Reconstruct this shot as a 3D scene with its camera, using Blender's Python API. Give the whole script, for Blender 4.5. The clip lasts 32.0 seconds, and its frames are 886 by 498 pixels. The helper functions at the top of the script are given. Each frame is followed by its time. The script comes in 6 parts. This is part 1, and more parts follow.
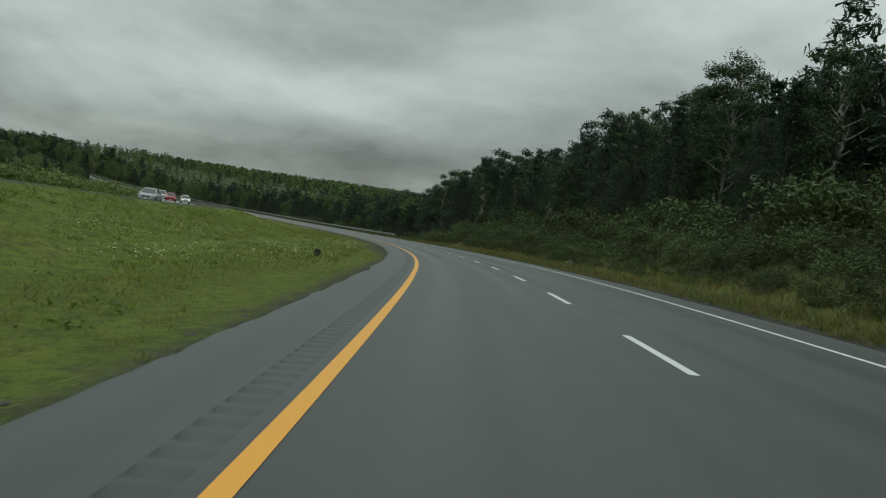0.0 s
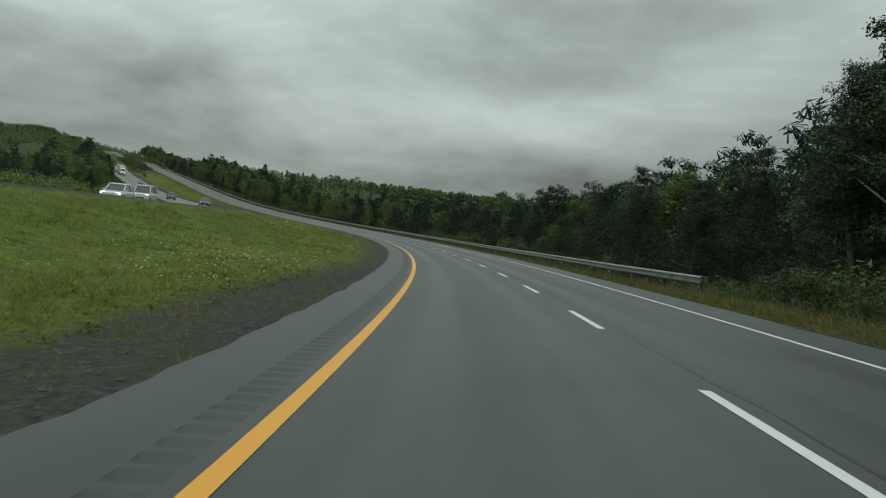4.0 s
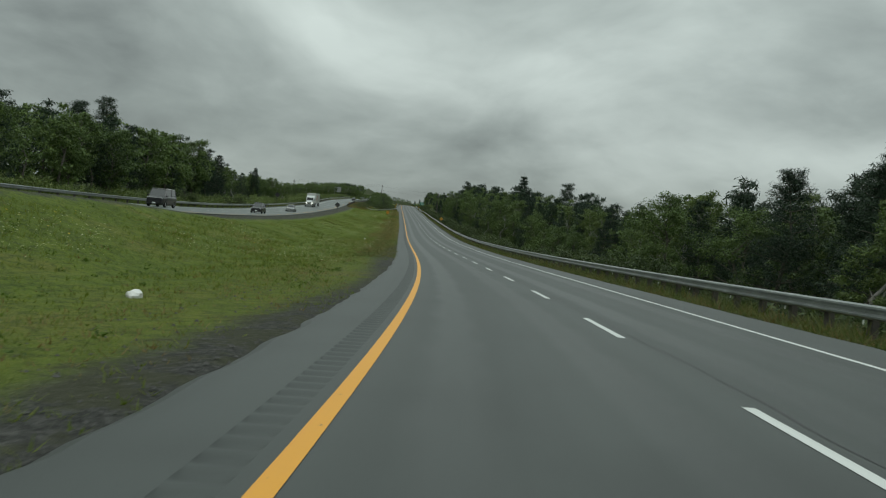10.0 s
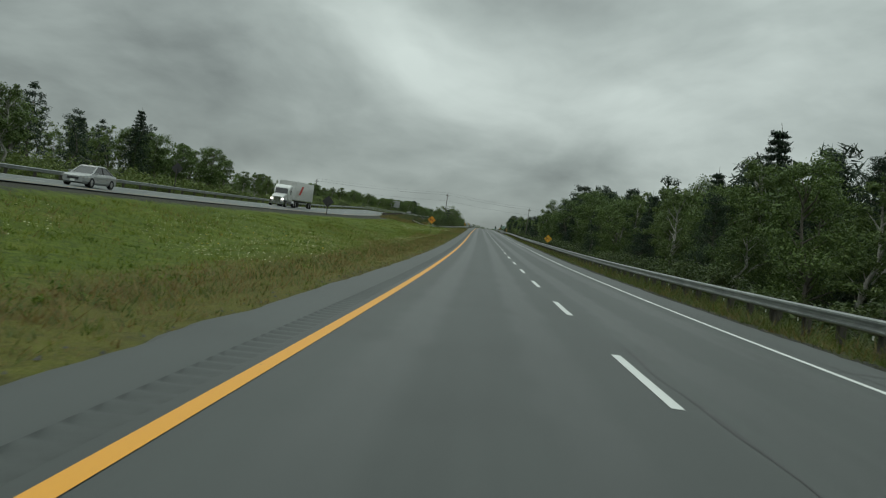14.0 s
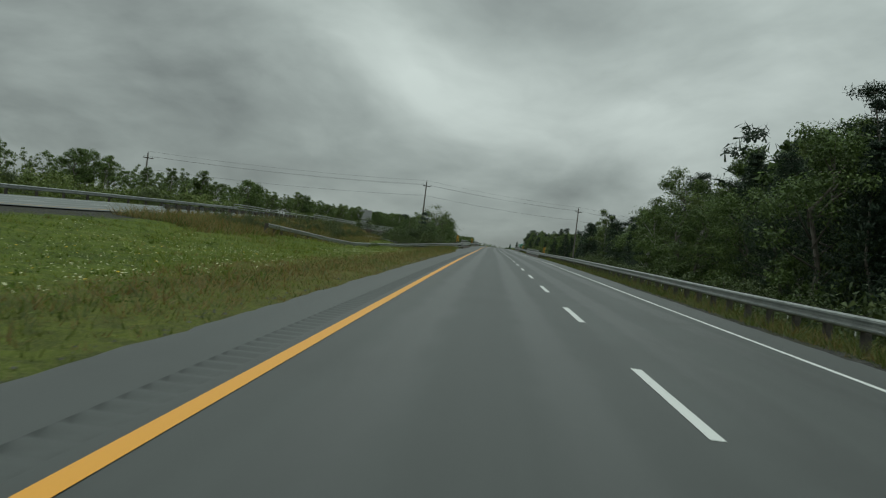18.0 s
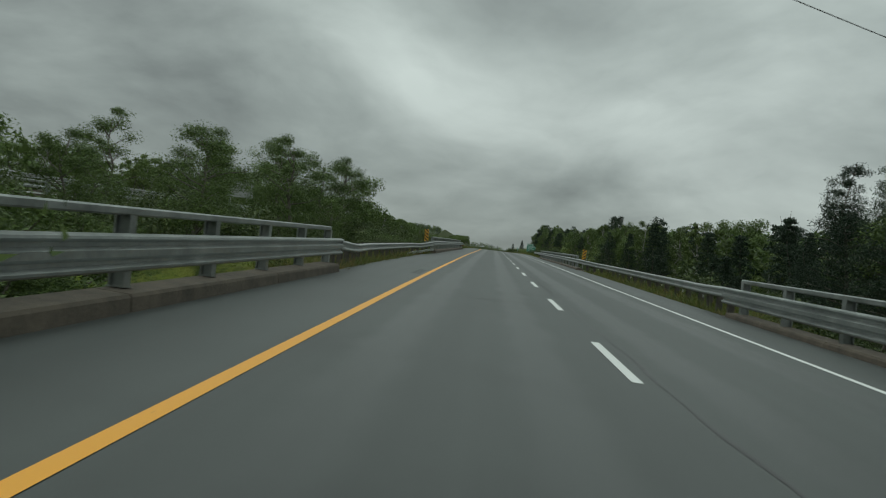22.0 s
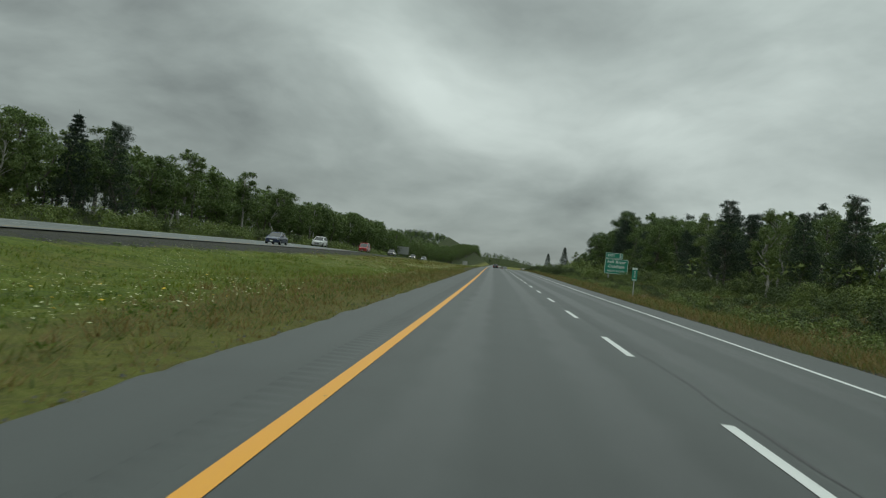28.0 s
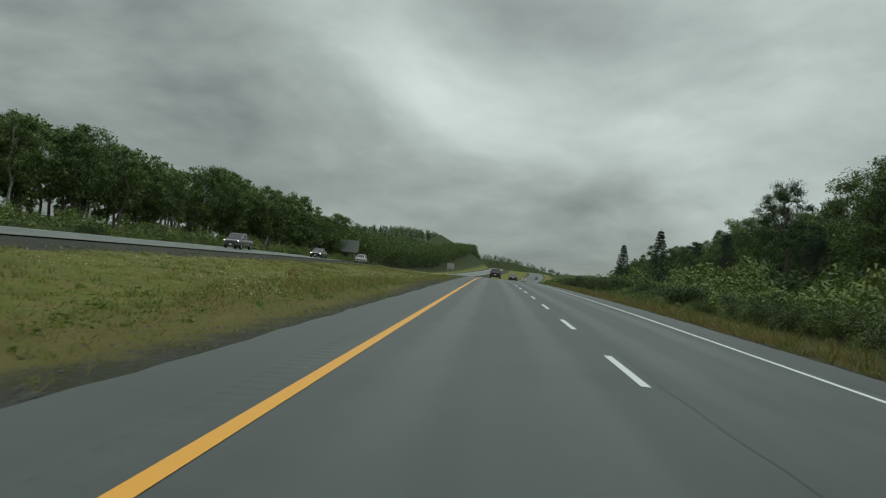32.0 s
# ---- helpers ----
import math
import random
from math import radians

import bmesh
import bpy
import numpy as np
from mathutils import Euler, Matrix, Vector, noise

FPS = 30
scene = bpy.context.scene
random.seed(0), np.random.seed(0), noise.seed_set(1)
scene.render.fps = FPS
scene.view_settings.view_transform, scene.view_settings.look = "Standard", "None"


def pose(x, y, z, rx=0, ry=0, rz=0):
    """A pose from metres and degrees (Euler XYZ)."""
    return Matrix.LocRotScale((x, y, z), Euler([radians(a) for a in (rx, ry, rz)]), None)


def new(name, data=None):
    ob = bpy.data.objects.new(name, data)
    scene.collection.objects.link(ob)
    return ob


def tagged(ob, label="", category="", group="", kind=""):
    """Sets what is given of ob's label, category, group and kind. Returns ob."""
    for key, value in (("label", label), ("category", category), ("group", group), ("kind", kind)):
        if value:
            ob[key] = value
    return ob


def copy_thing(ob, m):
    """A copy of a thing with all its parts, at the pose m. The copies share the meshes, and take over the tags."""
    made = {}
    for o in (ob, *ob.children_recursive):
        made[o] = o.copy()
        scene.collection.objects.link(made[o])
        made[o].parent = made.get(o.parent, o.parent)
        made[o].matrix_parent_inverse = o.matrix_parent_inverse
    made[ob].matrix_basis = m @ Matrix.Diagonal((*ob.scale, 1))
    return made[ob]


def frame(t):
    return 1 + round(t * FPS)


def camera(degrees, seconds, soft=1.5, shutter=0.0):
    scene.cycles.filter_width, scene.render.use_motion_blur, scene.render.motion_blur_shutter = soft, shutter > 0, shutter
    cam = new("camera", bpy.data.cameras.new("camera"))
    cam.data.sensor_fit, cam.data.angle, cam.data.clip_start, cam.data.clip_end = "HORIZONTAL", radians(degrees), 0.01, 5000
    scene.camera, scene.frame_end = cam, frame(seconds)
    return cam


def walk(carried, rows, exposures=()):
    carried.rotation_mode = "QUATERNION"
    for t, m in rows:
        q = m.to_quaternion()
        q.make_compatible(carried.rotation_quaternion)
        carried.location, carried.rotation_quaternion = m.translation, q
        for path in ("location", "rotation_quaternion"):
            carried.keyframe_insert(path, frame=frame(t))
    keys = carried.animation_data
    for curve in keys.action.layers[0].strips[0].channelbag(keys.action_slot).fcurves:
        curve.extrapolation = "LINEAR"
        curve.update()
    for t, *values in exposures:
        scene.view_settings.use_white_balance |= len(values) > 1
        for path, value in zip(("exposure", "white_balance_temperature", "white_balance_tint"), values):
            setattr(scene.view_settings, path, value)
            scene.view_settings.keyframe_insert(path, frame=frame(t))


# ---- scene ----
cam = camera(58.04, 32.0, soft=1.15, shutter=0.06)
walk(cam, [
    (0.0, pose(0.93, 1.61, 1.318, 87.25, -8.27, 1.61)),
    (0.5, pose(0.79, 15.75, 0.932, 87.22, -8.10, 3.19)),
    (1.0, pose(0.41, 29.88, 0.480, 87.19, -7.93, 5.31)),
    (1.5, pose(-0.34, 43.98, -0.032, 87.05, -7.54, 7.19)),
    (2.0, pose(-1.57, 58.04, -0.556, 87.13, -7.14, 9.19)),
    (2.5, pose(-3.33, 72.03, -1.077, 87.09, -6.85, 11.21)),
    (3.0, pose(-5.62, 85.88, -1.594, 87.05, -6.53, 13.21)),
    (3.5, pose(-8.39, 99.52, -2.107, 87.14, -6.42, 15.07)),
    (4.0, pose(-11.62, 112.97, -2.617, 87.23, -6.30, 16.85)),
    (4.5, pose(-15.25, 126.27, -3.121, 87.37, -6.18, 18.54)),
    (5.0, pose(-19.26, 139.48, -3.604, 87.55, -6.06, 20.15)),
    (5.5, pose(-23.63, 152.65, -4.066, 87.73, -5.94, 21.68)),
    (6.0, pose(-28.37, 165.81, -4.511, 87.76, -6.04, 23.52)),
    (6.5, pose(-33.63, 178.91, -4.947, 87.88, -6.20, 25.30)),
    (7.0, pose(-39.39, 192.02, -5.374, 88.00, -6.35, 27.11)),
    (7.5, pose(-45.61, 205.17, -5.784, 88.12, -6.26, 28.90)),
    (8.0, pose(-52.22, 218.20, -6.165, 88.25, -6.19, 30.87)),
    (8.5, pose(-59.17, 230.94, -6.514, 88.45, -5.97, 33.08)),
    (9.0, pose(-66.63, 243.45, -6.829, 88.69, -5.75, 35.45)),
    (9.5, pose(-74.76, 255.84, -7.109, 88.83, -5.57, 37.17)),
    (10.0, pose(-83.46, 267.98, -7.347, 89.01, -5.39, 38.99)),
    (10.5, pose(-92.52, 279.84, -7.517, 89.18, -5.76, 40.55)),
    (11.0, pose(-101.91, 291.56, -7.613, 89.35, -6.13, 41.58)),
    (11.5, pose(-111.64, 303.27, -7.641, 89.53, -6.22, 42.78)),
    (12.0, pose(-121.67, 314.91, -7.606, 89.70, -6.28, 43.56)),
    (12.5, pose(-131.92, 326.39, -7.510, 89.95, -6.55, 44.17)),
    (13.0, pose(-142.34, 337.84, -7.347, 90.20, -6.83, 44.56)),
    (13.5, pose(-152.90, 349.37, -7.115, 90.32, -7.15, 44.68)),
    (14.0, pose(-163.54, 361.00, -6.806, 90.49, -7.48, 44.76)),
    (14.5, pose(-174.19, 372.74, -6.396, 90.83, -7.33, 44.86)),
    (15.0, pose(-184.86, 384.55, -5.883, 91.16, -7.18, 45.02)),
    (15.5, pose(-195.54, 396.39, -5.290, 91.36, -6.96, 45.22)),
    (16.0, pose(-206.23, 408.23, -4.634, 91.55, -6.73, 45.42)),
    (16.5, pose(-216.93, 420.02, -3.925, 91.65, -6.51, 45.61)),
    (17.0, pose(-227.62, 431.73, -3.204, 91.69, -6.52, 45.68)),
    (17.5, pose(-238.29, 443.38, -2.480, 91.75, -6.31, 45.67)),
    (18.0, pose(-249.06, 455.10, -1.743, 91.82, -6.10, 45.63)),
    (18.5, pose(-260.02, 467.04, -0.984, 91.83, -5.74, 45.60)),
    (19.0, pose(-271.10, 479.19, -0.207, 91.81, -5.47, 45.52)),
    (19.5, pose(-282.22, 491.46, 0.571, 91.83, -5.42, 45.69)),
    (20.0, pose(-293.38, 503.76, 1.339, 91.85, -5.38, 45.90)),
    (20.5, pose(-304.59, 515.99, 2.089, 91.82, -5.35, 45.84)),
    (21.0, pose(-315.85, 528.25, 2.817, 91.79, -5.33, 45.84)),
    (21.5, pose(-327.17, 540.63, 3.536, 91.78, -5.58, 45.72)),
    (22.0, pose(-338.48, 553.07, 4.280, 91.82, -5.83, 45.46)),
    (22.5, pose(-349.71, 565.49, 5.047, 91.85, -5.69, 45.55)),
    (23.0, pose(-360.86, 577.79, 5.812, 91.80, -5.52, 45.65)),
    (23.5, pose(-371.99, 589.92, 6.572, 91.93, -5.41, 45.51)),
    (24.0, pose(-383.15, 602.08, 7.324, 92.00, -5.30, 45.42)),
    (24.5, pose(-394.38, 614.45, 8.063, 92.01, -5.56, 45.52)),
    (25.0, pose(-405.67, 626.93, 8.789, 92.07, -5.82, 45.64)),
    (25.5, pose(-416.99, 639.39, 9.521, 92.26, -5.83, 45.76)),
    (26.0, pose(-428.37, 651.84, 10.263, 92.43, -5.84, 45.87)),
    (26.5, pose(-439.81, 664.33, 10.981, 92.40, -5.84, 46.02)),
    (27.0, pose(-451.34, 676.91, 11.648, 92.36, -5.83, 46.21)),
    (27.5, pose(-462.98, 689.63, 12.277, 92.43, -5.82, 46.45)),
    (28.0, pose(-474.74, 702.47, 12.895, 92.53, -5.65, 46.52)),
    (28.5, pose(-486.52, 715.23, 13.497, 92.67, -5.55, 46.48)),
    (29.0, pose(-498.26, 727.91, 14.086, 92.82, -5.44, 46.40)),
    (29.5, pose(-509.92, 740.55, 14.664, 92.83, -5.28, 46.45)),
    (30.0, pose(-521.61, 753.19, 15.253, 92.91, -5.31, 46.45)),
    (30.5, pose(-533.40, 765.82, 15.857, 92.99, -5.42, 46.45)),
    (31.0, pose(-545.24, 778.49, 16.467, 93.01, -5.53, 46.40)),
    (31.5, pose(-557.06, 791.19, 17.067, 92.87, -5.70, 46.49)),
    (32.0, pose(-568.86, 803.92, 17.653, 92.70, -5.87, 46.59)),
], [(0.0, 0.0), (13.0, 0.0), (17.0, -0.10), (22.0, -0.12), (25.0, -0.06), (28.0, 0.0), (32.0, 0.0)])

# ================= the road's line =================
# Curvature (1/km), grade (%) and cross slope (%) at even steps along the yellow edge line.
KAP = [-1.251, 0.660, 2.576, 2.536, 2.266, 1.927, 1.951, 2.538, 2.971, 1.291, 0.054, -0.097, 0.090, 0.083, 0.063, -0.111, 0.015, 0.151, -0.224, -0.052, 0.006, 0.012, 0.125, 0.223, 0.103, -0.038, -0.035, 0.104, -0.052, -0.168, -0.239, -0.276, -0.287]
GRADE = [-0.928, -2.402, -3.767, -3.680, -3.661, -3.198, -2.875, -2.331, -1.571, -0.291, 0.810, 1.948, 3.558, 4.538, 4.645, 4.761, 4.597, 4.241, 4.621, 4.598, 4.289, 4.422, 3.663, 3.458, 3.355, 3.514, 3.354, 2.999, 2.777, 2.084, 1.315, 0.686, 0.260]
CROSS = [6.256, 4.513, 2.208, 1.953, 0.526, -1.843, -1.444, -1.520, -1.810, 0.563, -1.290]
SS = np.arange(-40.0, 2400.0, 1.0)
knots = np.arange(len(KAP)) * 40.0 - 40.0
k_far = np.concatenate([knots, [1290, 1340, 1400, 1650, 1760, 2400]])
kap_s = np.interp(SS, k_far, KAP + [-0.9, -0.5, 0.3, 0.3, 0.0, 0.0]) * 1e-3
grade_s = np.interp(SS, k_far, GRADE + [0.2, 3.2, 4.6, 4.6, 0.5, 0.0]) * 1e-2
cross_s = np.interp(SS, np.arange(len(CROSS)) * 120.0 - 40.0, CROSS) * 1e-2
psi_s = np.cumsum(kap_s) - kap_s / 2
psi_s -= np.interp(0, SS, psi_s)
rx_s, ry_s, rz_s = np.cumsum(-np.sin(psi_s)), np.cumsum(np.cos(psi_s)), np.cumsum(grade_s)
rx_s, ry_s, rz_s = (a - np.interp(0, SS, a) for a in (rx_s, ry_s, rz_s))


def P(s, l, dz=0.0, tilt=True):
    """Place at s metres along the yellow line, l metres to its right, dz above the road's plane (tilt) or the line's level."""
    s, l, dz = np.broadcast_arrays(np.asarray(s, float), np.asarray(l, float), np.asarray(dz, float))
    back = np.minimum(s + 40.0, 0.0)
    ps = np.interp(s, SS, psi_s)
    e = np.interp(s, SS, cross_s) if tilt else 0.0
    z = np.interp(s, SS, rz_s) + np.clip(l, -3, 10) * e + dz
    return np.stack([np.interp(s, SS, rx_s) + l * np.cos(ps) - back * np.sin(ps),
                     np.interp(s, SS, ry_s) + l * np.sin(ps) + back * np.cos(ps), z], -1)


def stand(s, l, dz=0.0, turn=0.0, tilt=False, scale=1.0):
    """Pose of a thing by the road; its y axis points along the road."""
    x, y, z = P(s, l, dz, tilt)
    return Matrix.LocRotScale((x, y, z), Euler((0, 0, float(np.interp(s, SS, psi_s)) + radians(turn))), Vector((scale,) * 3))


# levels of the ground, from the yellow line's own level
LEFT, RIGHT = -1.45, 8.7
OPP_S = [-60, 40, 70, 130, 170, 240, 300, 350, 400, 450, 500, 550, 580, 600, 640, 700, 780, 900, 1000, 1080, 1200, 1500, 2400]
OPP_Z = [0.45, 0.55, 0.7, 0.9, 1.1, 1.4, 1.45, 1.38, 1.22, 1.02, 0.72, 0.52, 0.66, 0.95, 1.45, 1.32, 1.4, 0.7, 0.75, 0.35, 0.3, 0.3, 0.3]
# level of the grassy crest that hides the far carriageway in the bend
CREST_S = [-60, 66, 100, 156, 240, 334, 352, 368, 384]
CREST_Z = [0.95, 1.1, 1.38, 1.75, 1.92, 1.82, 1.45, 1.05, -3.0]
GAPS = [(650.5, 690.0), (727.5, 779.0)]


def opp_z(s):
    return np.interp(s, OPP_S, OPP_Z)


def opp_top(s, l):
    """Level of the far carriageway, which leans towards the median."""
    return opp_z(s) + 0.032 * np.clip(-22.0 - np.asarray(l, float), 0, 11.5)


def dip(s):
    """Depth of the two hollows that the bridges cross."""
    d = np.zeros_like(np.asarray(s, float))
    for a, b in GAPS:
        d = np.maximum(d, np.clip(np.minimum(s - a, b - s) / 8.0, 0, 1) * 5.0)
    return d


def ground(s, l):
    """Height of the ground over the yellow line's level."""
    s, l = np.broadcast_arrays(np.asarray(s, float), np.asarray(l, float))
    e = np.interp(s, SS, cross_s)
    D = opp_z(s)
    road = np.clip(l, -3, 10) * e - 0.07
    # median, far carriageway and the land behind it
    t = -l
    Dm = np.maximum(D, np.interp(s, CREST_S, CREST_Z) + 0.16)
    mid = np.where(t < 9, np.interp(t, [1.45, 3.2, 9], [0, -0.10, -0.32]), -0.32 + (Dm + 0.06) * np.clip((t - 9) / 9.5, 0, 1) ** 1.3 + 0.1 * np.clip((t - 9) / 9.5, 0, 1))
    lefth = np.where(t < 19.5, mid, np.where(t < 33, opp_top(s, l) - 0.09, D + 0.28 + np.interp(t, [33, 36, 42, 70, 160], [0, -0.5, 0.2, 2.2, 6.0])))
    lefth = lefth + np.clip((s - 1450) / 250.0, 0, 1) * np.interp(t, [35, 50, 80, 160], [0, 9, 22, 26])
    # right bank: a cutting at first, then a fill, then level scrub
    cut = np.interp(l, [8.7, 11, 13, 18, 26, 60, 160], [0, 0.0, 0.5, 3.4, 4.5, 7.0, 10.0])
    fill = np.interp(l, [8.7, 10.6, 15, 20, 30, 60, 160], [0, -0.15, -1.9, -2.6, -2.8, -1.5, 2.0])
    flat = np.interp(l, [8.7, 11, 14, 19, 26, 60, 160], [0, -0.15, -0.35, -0.1, 0.9, 2.5, 5.0])
    w1 = np.clip((s - 118) / 35.0, 0, 1)
    w2 = np.clip((s - 800) / 60.0, 0, 1)
    righth = cut * (1 - w1) + fill * w1 * (1 - w2) + flat * w2
    base = np.where(l < 0, lefth, righth) + np.where((l > -9) & (l < 20), road + 0.03, np.where(l < 0, 0.0, np.clip(l, -3, 10) * e))
    lump = 0.10 * np.sin(s * 0.31 + l * 0.9) * np.sin(l * 0.53 - s * 0.11) + 0.08 * np.sin(s * 0.83 - l * 1.7)
    hollow = 0.8 * np.exp(-((s - 632) / 16.0) ** 2) * np.clip((t - 4.5) / 4, 0, 1) * np.clip((17 - t) / 3, 0, 1)
    hollow = hollow + 0.95 * np.exp(-((s - 612) / 10.0) ** 2) * np.clip((t - 8) / 4, 0, 1) * np.clip((17 - t) / 3, 0, 1)
    base = base - hollow
    off = np.clip((np.abs(l - 3.6) - 7.5) / 4.0, 0, 1) * np.where((t > 18.5) & (t < 34), 0.0, 1.0)
    return np.where((l > LEFT) & (l < RIGHT), road, base) + lump * off - dip(s) * np.clip((50 + l) / 10, 0, 1)

# ================= sky and light =================
world = bpy.data.worlds.new("overcast_sky")
scene.world = world
world.use_nodes = True
wn, wl = world.node_tree.nodes, world.node_tree.links
wn.clear()


def wnode(kind, **props):
    n = wn.new(kind)
    for k, v in props.items():
        if k == "op":
            n.operation = v
        elif k == "default":
            for i, d in v.items():
                n.inputs[i].default_value = d
    return n


def wmath(op, a, b=None, c=None):
    n = wn.new("ShaderNodeMath")
    n.operation = op
    for i, v in enumerate((a, b, c)):
        if v is None:
            continue
        if isinstance(v, (int, float)):
            n.inputs[i].default_value = v
        else:
            wl.new(v, n.inputs[i])
    return n.outputs[0]


coord = wn.new("ShaderNodeTexCoord")
turn = wn.new("ShaderNodeVectorRotate")
turn.rotation_type = "Z_AXIS"
turn.inputs["Angle"].default_value = radians(-45.0)
wl.new(coord.outputs["Generated"], turn.inputs["Vector"])
sep = wn.new("ShaderNodeSeparateXYZ")
wl.new(turn.outputs[0], sep.inputs[0])
up = wmath("MAXIMUM", sep.outputs[2], 0.0)
# cloud layer laid flat overhead, so that it closes up towards the horizon
comb = wn.new("ShaderNodeCombineXYZ")
depth = wmath("ADD", up, 0.26)
wl.new(wmath("DIVIDE", sep.outputs[0], depth), comb.inputs[0])
wl.new(wmath("MULTIPLY", wmath("DIVIDE", sep.outputs[1], depth), 0.85), comb.inputs[1])
comb.inputs[2].default_value = 1.7
big = wn.new("ShaderNodeTexNoise")
big.inputs["Scale"].default_value, big.inputs["Detail"].default_value, big.inputs["Roughness"].default_value = 1.3, 7.0, 0.52
big.inputs["Distortion"].default_value = 0.35
wl.new(comb.outputs[0], big.inputs["Vector"])
fine = wn.new("ShaderNodeTexNoise")
fine.inputs["Scale"].default_value, fine.inputs["Detail"].default_value = 5.0, 6.0
fine.inputs["Distortion"].default_value = 0.5
wl.new(comb.outputs[0], fine.inputs["Vector"])
clouds = wmath("ADD", wmath("MULTIPLY_ADD", big.outputs[0], 0.62, 0.12), wmath("MULTIPLY", fine.outputs[0], 0.14))


def lobe(x0, z0, wx, wz, lean):
    """A soft elliptic stretch of the cloud layer round a direction ahead."""
    dx, dz = wmath("SUBTRACT", sep.outputs[0], x0), wmath("SUBTRACT", up, z0)
    dz = wmath("MULTIPLY_ADD", dx, lean, dz)
    e = wmath("ADD", wmath("MULTIPLY", wmath("MULTIPLY", dx, dx), 1.0 / wx ** 2), wmath("MULTIPLY", wmath("MULTIPLY", dz, dz), 1.0 / wz ** 2))
    return wmath("MULTIPLY", wmath("EXPONENT", wmath("MULTIPLY", e, -1.0)), wmath("GREATER_THAN", sep.outputs[1], 0.0))


# thinner, brighter stretches of cloud and heavier, darker ones
for x0, z0, wx, wz, lean, k in ((-0.09, 0.25, 0.20, 0.10, 0.55, 0.14), (0.22, 0.19, 0.30, 0.06, 0.22, 0.12), (-0.40, 0.22, 0.28, 0.12, -0.25, -0.125), (0.66, 0.28, 0.30, 0.10, 0.0, 0.05), (0.36, 0.28, 0.16, 0.08, 0.0, 0.03), (0.36, 0.115, 0.14, 0.035, 0.0, 0.08), (0.56, 0.12, 0.17, 0.04, -0.2, 0.11), (0.72, 0.20, 0.12, 0.05, -0.3, 0.09), (0.62, 0.05, 0.3, 0.03, 0.0, -0.06),
                                (0.12, 0.32, 0.22, 0.06, 0.1, -0.05)):
    clouds = wmath("MULTIPLY_ADD", lobe(x0, z0, wx, wz, lean), k, clouds)
ramp = wn.new("ShaderNodeValToRGB")
ramp.color_ramp.elements[0].position, ramp.color_ramp.elements[0].color = 0.34, (0.145, 0.168, 0.160, 1)
ramp.color_ramp.elements[1].position, ramp.color_ramp.elements[1].color = 0.72, (0.47, 0.535, 0.505, 1)
mid = ramp.color_ramp.elements.new(0.50)
mid.color = (0.27, 0.313, 0.295, 1)
wl.new(clouds, ramp.inputs[0])
# an overcast vault is brighter overhead than at the horizon
gain = wmath("MULTIPLY_ADD", wmath("POWER", up, 1.6), 3.0, wmath("MULTIPLY_ADD", wmath("MINIMUM", wmath("MULTIPLY", up, 5.0), 1.0), 0.12, 0.88))
mul = wn.new("ShaderNodeVectorMath")
mul.operation = "SCALE"
wl.new(ramp.outputs[0], mul.inputs[0])
wl.new(gain, mul.inputs["Scale"])
sky = wn.new("ShaderNodeTexSky")
sky.sky_type, sky.sun_disc = "NISHITA", False
sky.sun_elevation, sky.sun_rotation = radians(48), radians(20)
skymul = wn.new("ShaderNodeVectorMath")
skymul.operation = "MULTIPLY_ADD"
wl.new(sky.outputs[0], skymul.inputs[0])
skymul.inputs[1].default_value = (0.004, 0.004, 0.004)
wl.new(mul.outputs[0], skymul.inputs[2])
back = wn.new("ShaderNodeBackground")
wl.new(skymul.outputs[0], back.inputs[0])
back.inputs[1].default_value = 1.0
wout = wn.new("ShaderNodeOutputWorld")
wl.new(back.outputs[0], wout.inputs[0])

sun = new("sun", bpy.data.lights.new("sun", "SUN"))
sun.data.energy, sun.data.angle, sun.data.color = 0.5, radians(40), (1.0, 0.98, 0.94)
sun.matrix_world = pose(0, 0, 60, 42, 0, -20)

# ================= materials =================


